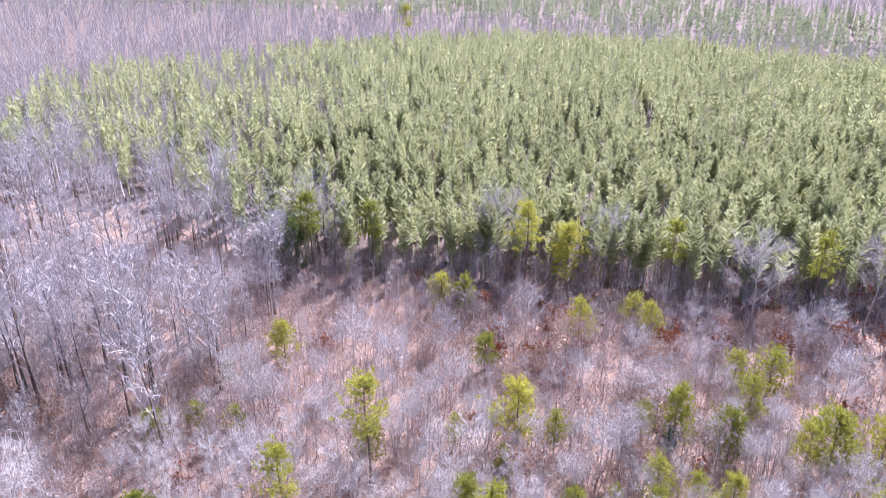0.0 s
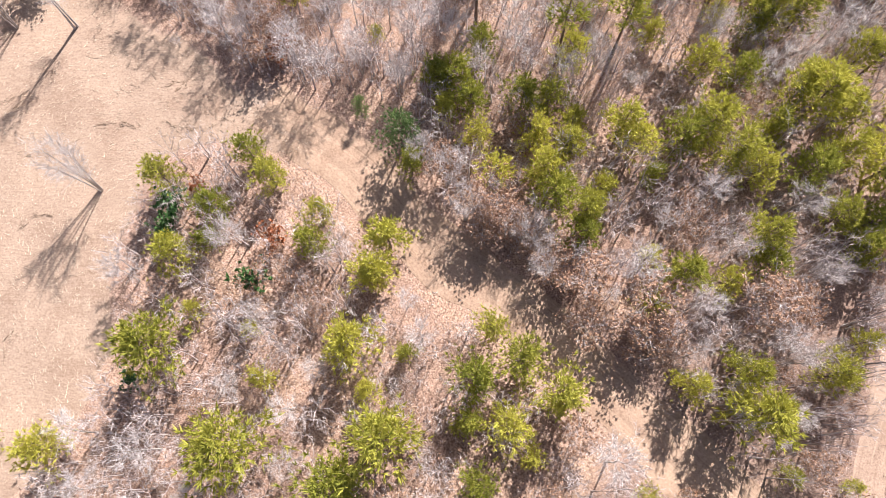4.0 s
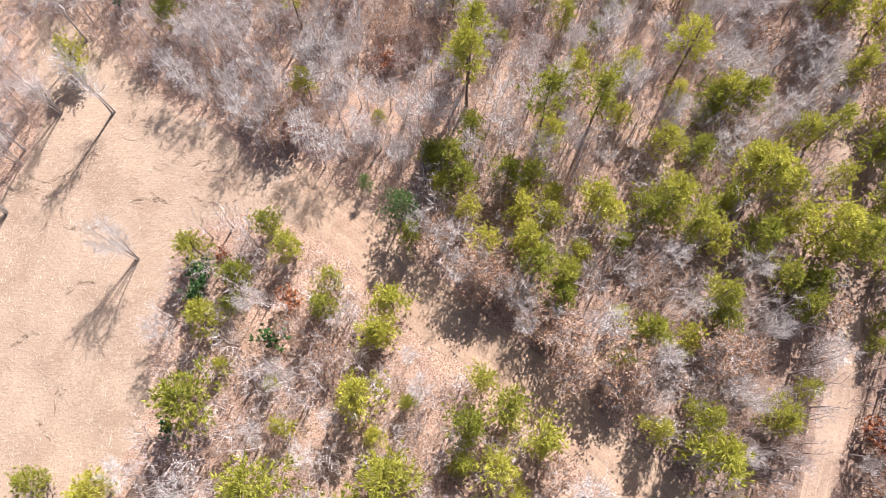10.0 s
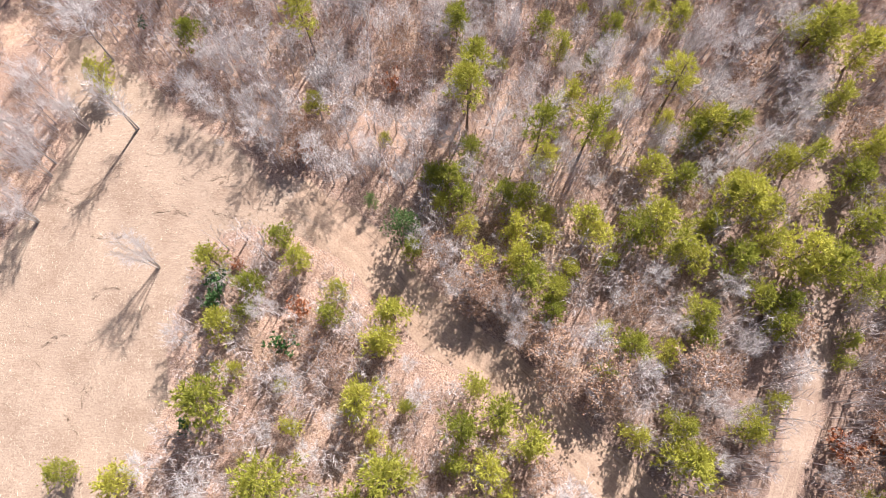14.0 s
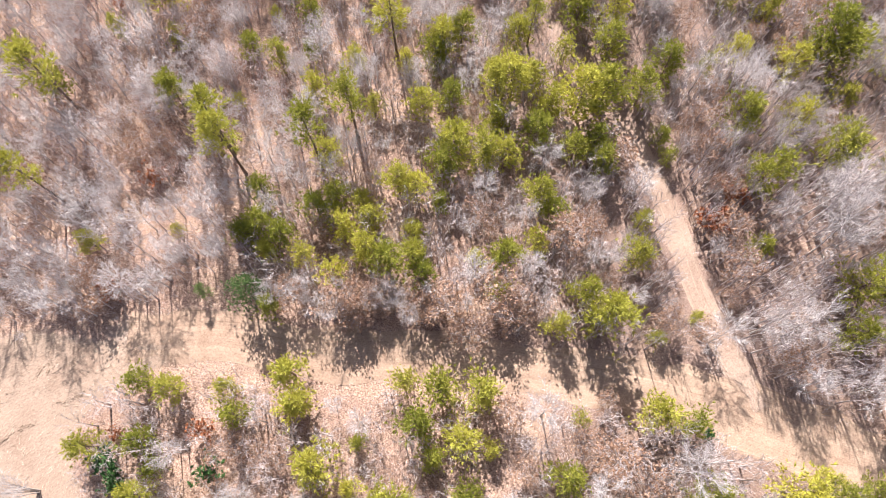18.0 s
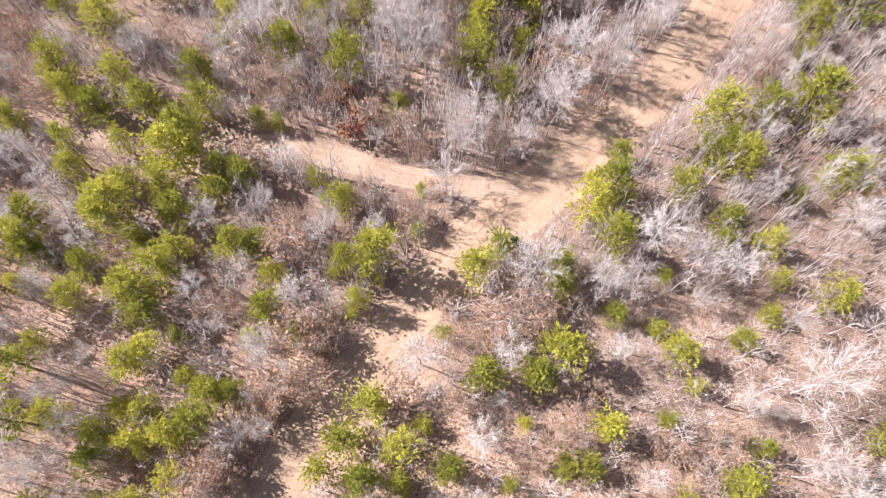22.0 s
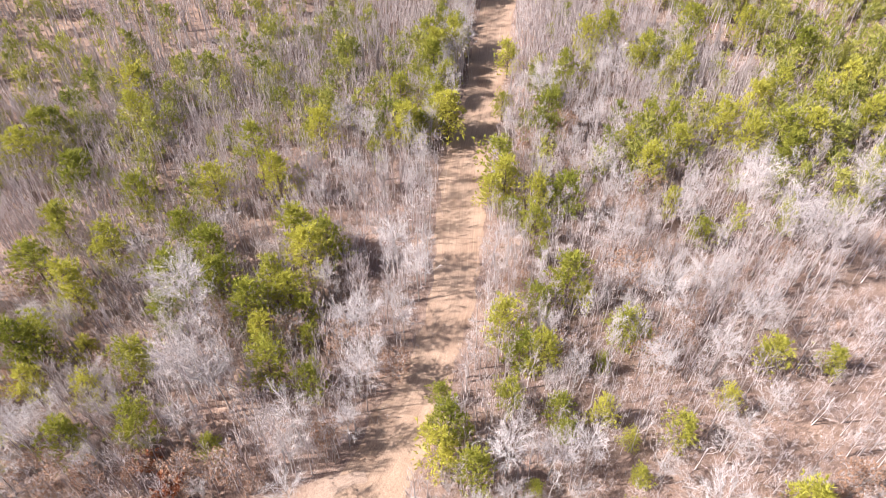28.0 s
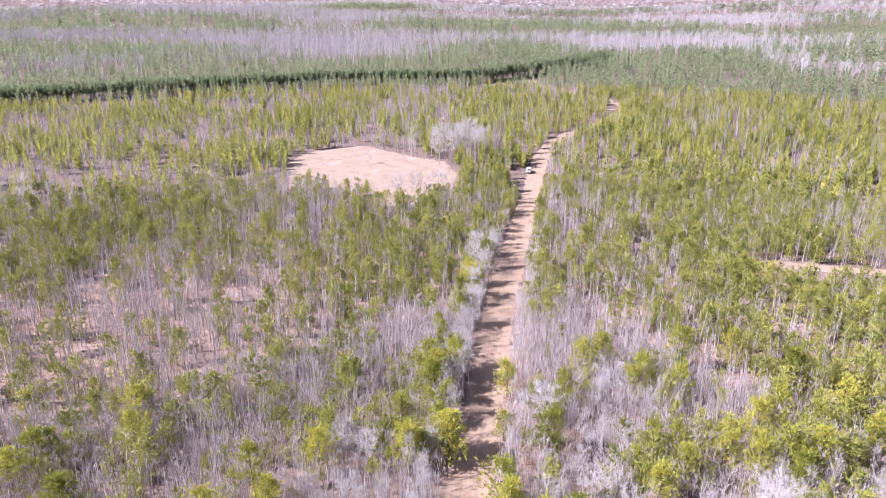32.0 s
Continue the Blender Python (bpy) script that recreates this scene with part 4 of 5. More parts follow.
ALONG_THE_ROAD_BARE = [
    (46.2, -2.6, 5.9), (48.2, -5.2, 9.5), (50.9, -5.7, 7.2), (56.6, -68.9, 7.6), (57.9, -28.1, 6.0), (58.0, -57.8, 7.1),
]
ALONG_THE_ROAD_OAK = [
    (47.3, -6.6, 4.2),
]
GROUPS = [("pine", BY_THE_CLEARING_PINE),
          ("slim", BY_THE_CLEARING_SLIM),
          ("holly", BY_THE_CLEARING_HOLLY),
          ("rust", BY_THE_CLEARING_RUST),
          ("bare", BY_THE_CLEARING_BARE),
          ("clump", BY_THE_CLEARING_CLUMP),
          ("oak", BY_THE_CLEARING_OAK),
          ("pine", NORTH_WOOD_PINE_A),
          ("pine", NORTH_WOOD_PINE_B),
          ("slim", NORTH_WOOD_SLIM),
          ("cedar", NORTH_WOOD_CEDAR),
          ("holly", NORTH_WOOD_HOLLY),
          ("rust", NORTH_WOOD_RUST),
          ("bare", NORTH_WOOD_BARE),
          ("oak", NORTH_WOOD_OAK),
          ("pine", BETWEEN_ROAD_AND_TRAIL_PINE_A),
          ("pine", BETWEEN_ROAD_AND_TRAIL_PINE_B),
          ("pine", BETWEEN_ROAD_AND_TRAIL_PINE_C),
          ("slim", BETWEEN_ROAD_AND_TRAIL_SLIM),
          ("cedar", BETWEEN_ROAD_AND_TRAIL_CEDAR),
          ("bare", BETWEEN_ROAD_AND_TRAIL_BARE),
          ("oak", BETWEEN_ROAD_AND_TRAIL_OAK),
          ("pine", ROADSIDE_PINE_A),
          ("pine", ROADSIDE_PINE_B),
          ("holly", ROADSIDE_HOLLY),
          ("bare", ROADSIDE_BARE),
          ("oak", ROADSIDE_OAK),
          ("pine", SOUTH_WOOD_PINE_A),
          ("pine", SOUTH_WOOD_PINE_B),
          ("rust", SOUTH_WOOD_RUST),
          ("bare", SOUTH_WOOD_BARE_A),
          ("bare", SOUTH_WOOD_BARE_B),
          ("oak", SOUTH_WOOD_OAK),
          ("pine", ALONG_THE_ROAD_PINE_A),
          ("pine", ALONG_THE_ROAD_PINE_B),
          ("slim", ALONG_THE_ROAD_SLIM),
          ("bare", ALONG_THE_ROAD_BARE),
          ("oak", ALONG_THE_ROAD_OAK)]

KINDS = {"pine": (PINES, 5.0), "slim": (SLIM_PINES, 9.0), "bare": (BARES, 6.0), "whip": (WHIPS, 6.0), "oak": (OAKS, 4.0), "rust": (RUSTS, 2.2), "holly": (HOLLIES, 2.6), "cedar": (CEDARS, 6.0), "clump": (CLUMPS, 7.5)}
taken = []
used_first = set()


def put_tree(kind, x, y, h, g):
    models, tall = KINDS[kind]
    n = int(g.integers(len(models)))
    s = h / tall
    wide = s * g.uniform(0.9, 1.15)
    turn = g.uniform(0, 360)
    if (kind, n) not in used_first:
        used_first.add((kind, n))
        ob = models[n]
        ob.matrix_basis = pose(x, y, float(height(np.array(x), np.array(y))) - 0.05, 0, 0, turn)
        ob.scale = (wide, wide, s)
    else:
        stand(models[n], x, y, wide, turn, s)
    taken.append((x, y))


g = np.random.default_rng(11)
for kind, group in GROUPS:
    for x, y, h in group:
        put_tree(kind, x, y, h, g)


def free_spots(n, box, margin, apart, g, keep=None):
    """Random spots under the trees, clear of open ground and of what stands already."""
    x, y = points_in(n, *box, g)
    ok = bare_depth(x, y) < -margin
    if keep is not None:
        ok &= keep(x, y)
    x, y = x[ok], y[ok]
    if taken and apart:
        t = np.array(taken)
        near = np.min((x[:, None] - t[None, :, 0]) ** 2 + (y[:, None] - t[None, :, 1]) ** 2, axis=1)
        x, y = x[near > apart ** 2], y[near > apart ** 2]
    return x, y


# ---- loose trees between them ----
for kind, n, apart, lo, hi in (("bare", 80, 1.8, 3.5, 7), ("oak", 120, 1.5, 2.0, 4.2)):
    x, y = free_spots(n * 5, (-50, 70, -60, 70), 0.6, apart, g)
    for i in range(min(n, len(x))):
        put_tree(kind, float(x[i]), float(y[i]), float(g.uniform(lo, hi)), g)


def along_road(first, last, step, kinds, chance, near, far, lo, hi, sides):
    """Trees in a loose row on the verges of the road."""
    line = resample(ROAD[first:last], step)
    for i in range(len(line) - 1):
        d = unit(line[i + 1] - line[i])
        for side in sides:
            if g.random() < chance:
                o = side * (float(road_half(*line[i])) + g.uniform(near, far))
                put_tree(kinds[int(g.integers(len(kinds)))], float(line[i][0] + d[1] * o), float(line[i][1] - d[0] * o), float(g.uniform(lo, hi)), g)


along_road(1, 8, 1.0, ["bare", "oak", "whip", "whip"], 0.6, 1.2, 3.2, 2.5, 4.8, (-1,))
along_road(2, 6, 1.1, ["oak", "oak", "clump"], 0.8, 0.4, 2.8, 3.4, 5.4, (-1,))
along_road(10, 17, 0.7, ["whip"], 0.6, 0.2, 4.6, 4.5, 7.5, (-1,))
along_road(10, 17, 1.2, ["whip"], 0.8, 0.3, 3.0, 3.0, 5.5, (1,))
along_road(13, 18, 2.3, ["pine", "pine", "bare"], 0.7, 0.8, 5.0, 3.8, 7.4, (-1,))
x, y = free_spots(420, (18, 60, -75, -30), 0.8, 0.9, g, lambda x, y: x * 0.65 + y * 0.76 < -6)
for i in range(min(90, len(x))):
    put_tree("whip", float(x[i]), float(y[i]), float(g.uniform(3.5, 6.5)), g)

for kind, n, box, lo, hi in (("bare", 90, (-26, 36, 26, 60), 3.4, 6.2), ("clump", 50, (-26, 36, 26, 52), 3.4, 5.8), ("rust", 34, (2, 66, 64, 79), 1.4, 2.9), ("clump", 45, (20, 62, -45, 12), 3.2, 5.6), ("pine", 16, (38, 64, 8, 42), 4.0, 6.5), ("pine", 12, (-30, 2, -46, -18), 3.4, 5.6), ("clump", 22, (-30, 4, -46, -14), 3.2, 5.4), ("oak", 16, (-30, 4, -46, -14), 2.2, 3.8), ("clump", 24, (36, 64, 6, 42), 3.4, 5.6), ("oak", 26, (36, 64, 4, 42), 2.4, 4.4), ("rust", 26, (-28, 58, 42, 86), 1.1, 2.3), ("oak", 60, (-30, 62, 30, 86), 1.8, 3.4)):
    x, y = free_spots(n * 4, box, 0.6, 1.6, g)
    for i in range(min(n, len(x))):
        put_tree(kind, float(x[i]), float(y[i]), float(g.uniform(lo, hi)), g)

# ---- undergrowth and far woods ----
def sapling(g, h, w):
    wood, twig, _ = bare_shape(h, w, g, 7, 6, 3, g.uniform(0.12, 0.35), g.uniform(0.7, 1.6), 1.1, True)
    return slotted((wood, 0), (twig, 0))


def slender(g, h, thick=0.95):
    """A straight pale sapling with short upright twigs."""
    wood, twig, _ = bare_shape(h, g.uniform(0.9, 1.5), g, 9, 5, 3, g.uniform(0.25, 0.45), g.uniform(2.0, 3.2), thick, True, 0.26)
    return slotted((wood, 0), (twig, 0))


def brown_sapling(g):
    wood, twig, tips = bare_shape(3.2, 2.4, g, 8, 6, 2, 0.12, 0.8, 1.2, True)
    return slotted((wood, 0), (twig, 0), (leafy(tips[::3], g, 0.17, 3), 1))


def brush(g):
    n = 18
    a = np.column_stack([g.normal(0, 0.55, (n, 2)), np.zeros(n)])
    b = a + np.column_stack([g.normal(0, 0.22, (n, 2)), g.uniform(0.5, 1.7, n)])
    a2 = np.repeat(a + (b - a) * 0.5, 3, 0)
    b2 = a2 + np.column_stack([g.normal(0, 0.22, (3 * n, 2)), g.uniform(0.1, 0.5, 3 * n)])
    return slotted((slivers(a, b, 0.013, g), 0), (slivers(a2, b2, 0.010, g), 0))


def far_pine(g, tiers, per, base=0.06, width=3.2, tall=7.0, broad=0.34, frill=0, up=0.25):
    return slotted((bough_pine(tall, width * g.uniform(0.85, 1.15), base, g, tiers, per, broad, frill, up), 0))


def tall_hardwood(g):
    wood, twig, _ = bare_shape(7.0, g.uniform(3.0, 4.2), g, 13, 7, 4, 0.3, 1.3, 1.9, True)
    return slotted((wood, 1), (twig, 0))


def far_bare(g, limbs, twigs, fine=2, thick=2.0, lo=1.9, hi=3.0, low=0.08):
    wood, twig, _ = bare_shape(7.0, g.uniform(lo, hi), g, limbs, twigs, fine, low, 1.7, thick, True, 0.4)
    return slotted((wood, 0), (twig, 0))


g = np.random.default_rng(5)
NEAR = (-66, 96, -88, 96)


def needed(x, y):
    """Ground of the near woods that the drone looks on."""
    return (np.hypot(x - 8, y + 2) < 62) | (in_sector(x, y, 0, 42) & (y > 0)) | in_sector(x, y, -125, 44)


x, y = free_spots(14000, NEAR, 0.8, 0.6, g, lambda x, y: needed(x, y) & ~(in_sector(x, y, -125, 44) & (g.random(len(x)) < 0.45)))
scatter("sapling_thicket", [sapling(g, 3.7, g.uniform(1.2, 2.5)) for _ in range(8)], x, y, g.uniform(0.45, 1.25, len(x)), [M_TWIG_MASS], "thicket of leafless grey saplings", "saplings")
x, y = free_spots(5200, (14, 96, -88, 14), 0.6, 0.5, g, lambda x, y: in_sector(x, y, -125, 52))
scatter("sapling_thicket", [slender(g, 5.0) for _ in range(8)], x, y, g.uniform(0.55, 1.2, len(x)), [M_TWIG_MASS], "thicket of slender leafless grey saplings", "saplings", seed=15)
x, y = free_spots(3600, NEAR, 0.8, 0.6, g, needed)
scatter("brown_thicket", [brown_sapling(g) for _ in range(5)], x, y, g.uniform(0.35, 1.0, len(x)), [M_TWIG_MASS, M_BROWN_MASS], "thicket of saplings holding withered leaves", "saplings", seed=4)
x, y = free_spots(3800, (-60, 80, 35, 96), 0.2, 0.6, g, needed)
scatter("brown_thicket", [brown_sapling(g) for _ in range(5)], x, y, g.uniform(0.35, 0.9, len(x)), [M_TWIG_MASS, M_RUST_MASS], "thicket of brush with reddish withered leaves", "saplings", seed=14)
x, y = free_spots(12000, NEAR, 0.2, 0, g, needed)
scatter("undergrowth", [brush(g) for _ in range(6)], x, y, g.uniform(0.6, 1.3, len(x)), [M_TWIG_MASS], "dense dry undergrowth of thin bare stems", "undergrowth", seed=6)

# plantation of taller pines to the north


def in_box(x, y):
    return (x > -66) & (x < 96) & (y > -88) & (y < 96)


def north_pines(x, y):
    return inside(x, y, PLANTATION)


x, y = free_spots(27000, (-120, 160, 75, 312), 0.5, 0, g, north_pines)
x, y = x[:8500], y[:8500]
few = np.clip((-x - 10) / 90, 0, 0.55) + 0.10 + 0.12 * np.sin(x * 0.09) * np.sin(y * 0.07)
bare_here = g.random(len(x)) < few
scatter("hardwood_stand", [far_bare(g, 8, 4, 2, 2.6, 2.4, 3.4) for _ in range(5)], x[bare_here], y[bare_here], g.uniform(0.8, 1.35, bare_here.sum()), [M_HARD_MASS], "leafless grey trees among the plantation pines", "woodland", seed=18)
x, y = x[~bare_here], y[~bare_here]
front = y + 0.15 * np.abs(x) < 150
for some, kinds, seed in ((front, [far_pine(g, 12, 7, 0.4, 2.2, 7.4, 0.17, 24, 0.6) for _ in range(9)], 8), (~front, [far_pine(g, 9, 5, 0.3, 2.2, 7.4, 0.22, 0, 0.7) for _ in range(8)], 7)):
    scatter("pine_plantation", kinds, x[some], y[some], g.uniform(0.95, 1.6, some.sum()), [M_PINE_TALL], "dense plantation of tall green pines", "pine wood", seed=seed)
x, y = free_spots(1000, (-130, 0, 36, 150), 0.5, 0, g, lambda x, y: poly_depth(x, y, HARDWOODS) > -14 * g.random(len(x)) ** 2)
scatter("hardwood_stand", [tall_hardwood(g) for _ in range(6)], x, y, g.uniform(1.0, 1.9, len(x)), [M_HARD_MASS, M_PINE_BARK], "tall leafless grey hardwood stand", "woodland", seed=9)


def green_share(x, y):
    """Where pines rule over hardwoods in the south-eastern woods."""
    right = np.clip((-(x * 0.574 + y * 0.819) - 5) / 60, -0.6, 1)
    away = np.clip((np.hypot(x, y) - 130) / 120, 0, 1)
    clumps = np.sin(x * 0.42 + 1.4 * np.sin(y * 0.19)) * np.sin(y * 0.47 + 1.6 * np.sin(x * 0.17 + 1))
    return 0.10 + 0.33 * np.maximum(right, -0.1) + 0.22 * away + 0.4 * np.sin(x * 0.055 + 1) * np.sin(y * 0.06) + 0.55 * clumps


def south_near(x, y):
    r = np.hypot(x, y)
    return (~in_box(x, y) | (r > 62 + 30 * g.random(len(x)))) & in_sector(x, y, -125, 44) & (r < 215)


def south_mid(x, y):
    r = np.hypot(x, y)
    return ~in_box(x, y) & in_sector(x, y, -125, 42) & (r >= 215) & (r < 440)


for band, n, box, keep, seed in (("near", 26000, (20, 220, -220, 60), south_near, 20), ("mid", 30000, (60, 440, -440, 90), south_mid, 30)):
    x, y = free_spots(n, box, 0.5, 1.2, g, keep)
    open_ground = (dist_line(x, y, [(44, -163), (54, -151), (70, -137)]) < 6) | (dist_line(x, y, [(p - 7, q + 4) for p, q in PINE_EDGE]) < 5)
    open_ground |= dist_line(x, y, [(169.8, -154.6), (150, -136)]) < 5.5
    x, y = x[~open_ground], y[~open_ground]
    green = green_share(x, y) + g.normal(0, 0.3, len(x)) > 0.26
    if band == "near":
        green &= g.random(len(x)) < 0.56
        pines = [slotted((joined(*pine_shape(6.0, g.uniform(2.9, 3.8), g.uniform(0.06, 0.2), g, 130, 4, 0.5, 0.13)), 0)) for _ in range(10)]
        bares = [slender(g, 7.0, 1.35) for _ in range(9)]
    else:
        green &= g.random(len(x)) < 0.66
        pines = [far_pine(g, 9, 6, 0.06, 3.4, 6.4, 0.22, 0, 0.4) for _ in range(8)]
        bares = [far_bare(g, 7, 4, 1, 3.2, 2.0, 3.4) for _ in range(5)]
    scatter("pine_wood", pines, x[green], y[green], g.uniform(0.6, 1.2, green.sum()), [M_PINE_MASS], "mixed wood of young yellow-green pines", "pine wood", seed=seed)
    scatter("sapling_wood", bares, x[~green], y[~green], g.uniform(0.45, 0.98, (~green).sum()), [M_TWIG_MASS], "wood of leafless pale grey saplings", "woodland", seed=seed + 1)


x, y = free_spots(6000, (20, 200, -200, 50), 0.4, 0, g, lambda x, y: in_sector(x, y, -125, 44) & (np.hypot(x, y) > 75) & (np.hypot(x, y) < 200))
scatter("undergrowth", [brush(g) for _ in range(5)], x, y, g.uniform(0.8, 1.3, len(x)), [M_TWIG_MASS], "dry undergrowth of bare stems beneath the saplings", "undergrowth", seed=26)


def seen_far(x, y):
    r = np.hypot(x, y)
    north = in_sector(x, y, 0, 42) & (r > 110) & ~north_pines(x, y) & ~inside(x, y, HARDWOODS) & (r < 1900)
    return (north & (y > 96)) | (in_sector(x, y, -125, 42) & (r > 428) & (r < 1900))


def far_radius(n, near, heading, g):
    """Spots that thin out with distance, so that the forest looks alike all the way."""
    r = near * (1900 / near) ** g.uniform(0, 1, n)
    a = np.radians(heading + g.uniform(-42, 42, n))
    return -r * np.sin(a), r * np.cos(a)


x, y = np.concatenate([far_radius(25000, 110, 0, g), far_radius(22000, 428, -125, g)], 1)
ok = seen_far(x, y) & (bare_depth(x, y) < -1)
x, y = x[ok], y[ok]
r = np.hypot(x, y)
south = y < 0
stands = np.sin(x * 0.0105 + 0.8 + 0.8 * np.sin(y * 0.013)) * np.sin(y * 0.0088 + 0.4 + 0.8 * np.sin(x * 0.012)) + 0.45 * np.sin(r * 0.021) + 0.1
green = np.where(south, np.where(r < 610 + 70 * np.sin(x * 0.02), 1.0, 1.3 * stands), np.sin(r * 0.012 + x * 0.008 + 1.5) - 0.35) + g.normal(0, 0.3, len(x)) > 0.0
s = np.clip(r / 380, 1.0, 5.0) * g.uniform(0.8, 1.2, len(x))
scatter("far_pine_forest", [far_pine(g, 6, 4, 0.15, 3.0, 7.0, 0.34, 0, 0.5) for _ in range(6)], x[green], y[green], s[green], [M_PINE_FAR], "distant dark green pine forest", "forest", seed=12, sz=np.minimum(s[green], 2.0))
for some, thick, seed in ((~green & (r < 520), 3.6, 13), (~green & (r >= 520), 6.0, 16)):
    scatter("far_hardwood_forest", [far_bare(g, 7, 4, 1, thick, 3.0, 4.4) for _ in range(6)], x[some], y[some], s[some], [M_HARD_MASS], "distant leafless grey forest", "forest", seed=seed, sz=np.minimum(s[some], 2.0))


# the tall front of the pine plantation in the south-east
edge = resample(PINE_EDGE, 1.3)
x, y = (np.concatenate([edge[:, k] + off + g.normal(0, 0.8, len(edge)) for off in offs]) for k, offs in ((0, (2, 5, 8, 12)), (1, (0, 0, 0, 0))))
ok = bare_depth(x, y) < -2
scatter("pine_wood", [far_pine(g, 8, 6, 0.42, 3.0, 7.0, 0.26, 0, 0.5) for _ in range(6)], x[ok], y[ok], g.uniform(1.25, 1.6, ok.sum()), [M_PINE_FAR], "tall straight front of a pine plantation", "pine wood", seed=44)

# the last woods before the horizon, pines too in the haze-paled grey
a, r = np.radians(np.where(np.arange(9000) % 2, 0, -125) + g.uniform(-44, 44, 9000)), g.uniform(1850, 4300, 9000)
x, y = -r * np.sin(a), r * np.cos(a)
s = g.uniform(4.5, 8.0, len(x))
scatter("horizon_forest", [far_pine(g, 3, 4, 0.1, 4.0, 7.0, 0.6) for _ in range(3)] + [far_bare(g, 6, 3, 1, 7.0, 4.0, 5.0) for _ in range(2)], x, y, s, [M_HARD_MASS], "grey forest along the horizon", "forest", sz=s * 0.35, seed=41)


# ---- straw and dead sticks on the open ground ----
def build_straw(name, poly, n, lengths, wide, material, label, seed):
    g = np.random.default_rng(seed)
    px, py = [p[0] for p in poly], [p[1] for p in poly]
    x, y = points_in(n, min(px), max(px), min(py), max(py), g)
    ok = poly_depth(x, y, poly) > 0.2
    x, y = x[ok], y[ok]
    turn = 0.9 + 0.8 * np.sin(x * 0.21 + 2) + 0.9 * np.sin(y * 0.17) + g.normal(0, 0.5, len(x))
    ln = g.uniform(*lengths, len(x))
    a = np.column_stack([x, y, height(x, y) + 0.085])
    b = a + np.column_stack([np.cos(turn) * ln, np.sin(turn) * ln, g.uniform(-0.01, 0.05, len(x))])
    v, f = spikes(a, b, wide)
    return tagged(new(name, mesh_of(name, v, f, [material])), label, "straw", kind="stuff")


build_straw("dry_straw", CLEARING, 20000, (0.15, 0.6), 0.010, M_STRAW, "scattered dry straw and chopped stalks on the sand", 31)
build_straw("dead_sticks", CLEARING, 260, (0.5, 1.5), 0.018, M_STICKS, "dead sticks and slash lying on the clearing", 32)


# ---- raked rows of sticks on the clearing ----
def rake_row(cx, cy, radius, start, sweep, count, g):
    k = g.uniform(0, 1, count)
    ang = radians(start) + radians(sweep) * k
    r = radius + g.normal(0, 0.14, count)
    x, y = cx + r * np.cos(ang), cy + r * np.sin(ang)
    ln, lean = g.uniform(0.2, 0.75, count), ang + math.pi / 2 + g.normal(0, 0.35, count)
    a = np.column_stack([x, y, height(x, y) + 0.06])
    return spikes(a, a + np.column_stack([np.cos(lean) * ln, np.sin(lean) * ln, g.uniform(0, 0.08, count)]), 0.014)


g = np.random.default_rng(77)
ROWS_OF_STICKS = ((-24.0, 20.0, 3.6, 60, 55, 34), (-33.0, 27.5, 2.2, 190, 120, 40), (-33.0, 27.5, 2.9, 200, 110, 40), (-33.0, 27.5, 3.5, 205, 90, 34),
                  (-29.5, 26.0, 5.0, 250, 40, 26), (-28.0, 14.0, 2.5, 80, 60, 22), (-31.0, 9.5, 3.0, 100, 45, 24), (-18.0, 27.0, 4.0, 230, 60, 30),
                  (-20.0, 24.0, 3.0, 30, 70, 26), (-33.0, 2.0, 4.0, 20, 40, 24), (-27.5, 7.0, 2.0, 140, 60, 18), (-21.5, 29.0, 3.2, 300, 45, 22))
tagged(new("raked_brush", mesh_of("raked_brush", *joined(*[rake_row(*row, g) for row in ROWS_OF_STICKS]), [M_DARK_STICKS])),
       "curved rows of raked dark sticks on the sand", "brush", kind="stuff")


# ---- landmarks among the trees ----
g = np.random.default_rng(55)
for kind, x, y, h in (("slim", 10.9, 83.3, 12.5), ("bare", 7.5, 85.8, 12.5), ("bare", 36.2, 71.5, 12.0), ("slim", 44.5, 74.2, 12.0), ("slim", -18.0, 88.0, 12.0), ("slim", -9.5, 87.0, 11.0),
                      ("pine", 16.5, 84.0, 9.0), ("cedar", -20.5, 89.0, 8.0), ("slim", -14.9, 305.0, 19.0), ("bare", -113.8, 232.0, 13.0), ("bare", 22.0, 86.0, 10.0), ("slim", 29.0, 80.0, 11.0),
                      ("slim", 56.0, 78.0, 12.0), ("bare", 50.0, 72.0, 11.0), ("bare", 158.6, -96.1, 9.5), ("bare", 159.8, -103.9, 9.0), ("bare", 156.6, -108.5, 9.5), ("bare", 211.8, -117.0, 4.5),
                      ("pine", 190.0, -89.3, 4.5), ("pine", 177.6, -90.6, 5.5), ("pine", 176.9, -96.9, 4.5), ("pine", 196.0, -86.4, 4.0), ("bare", 210.1, -10.7, 11.0), ("bare", 214.0, -6.0, 10.0)):
    put_tree(kind, x, y, h, g)
for x, y, h in ((-28.2, 31.7, 9.0), (-28.0, 31.9, 8.2)):
    put_tree("whip", x, y, h, g)
for i in range(14):
    put_tree("bare", float(202 + g.normal(0, 5)), float(-146 + g.normal(0, 5)), float(g.uniform(9, 12.5)), g)


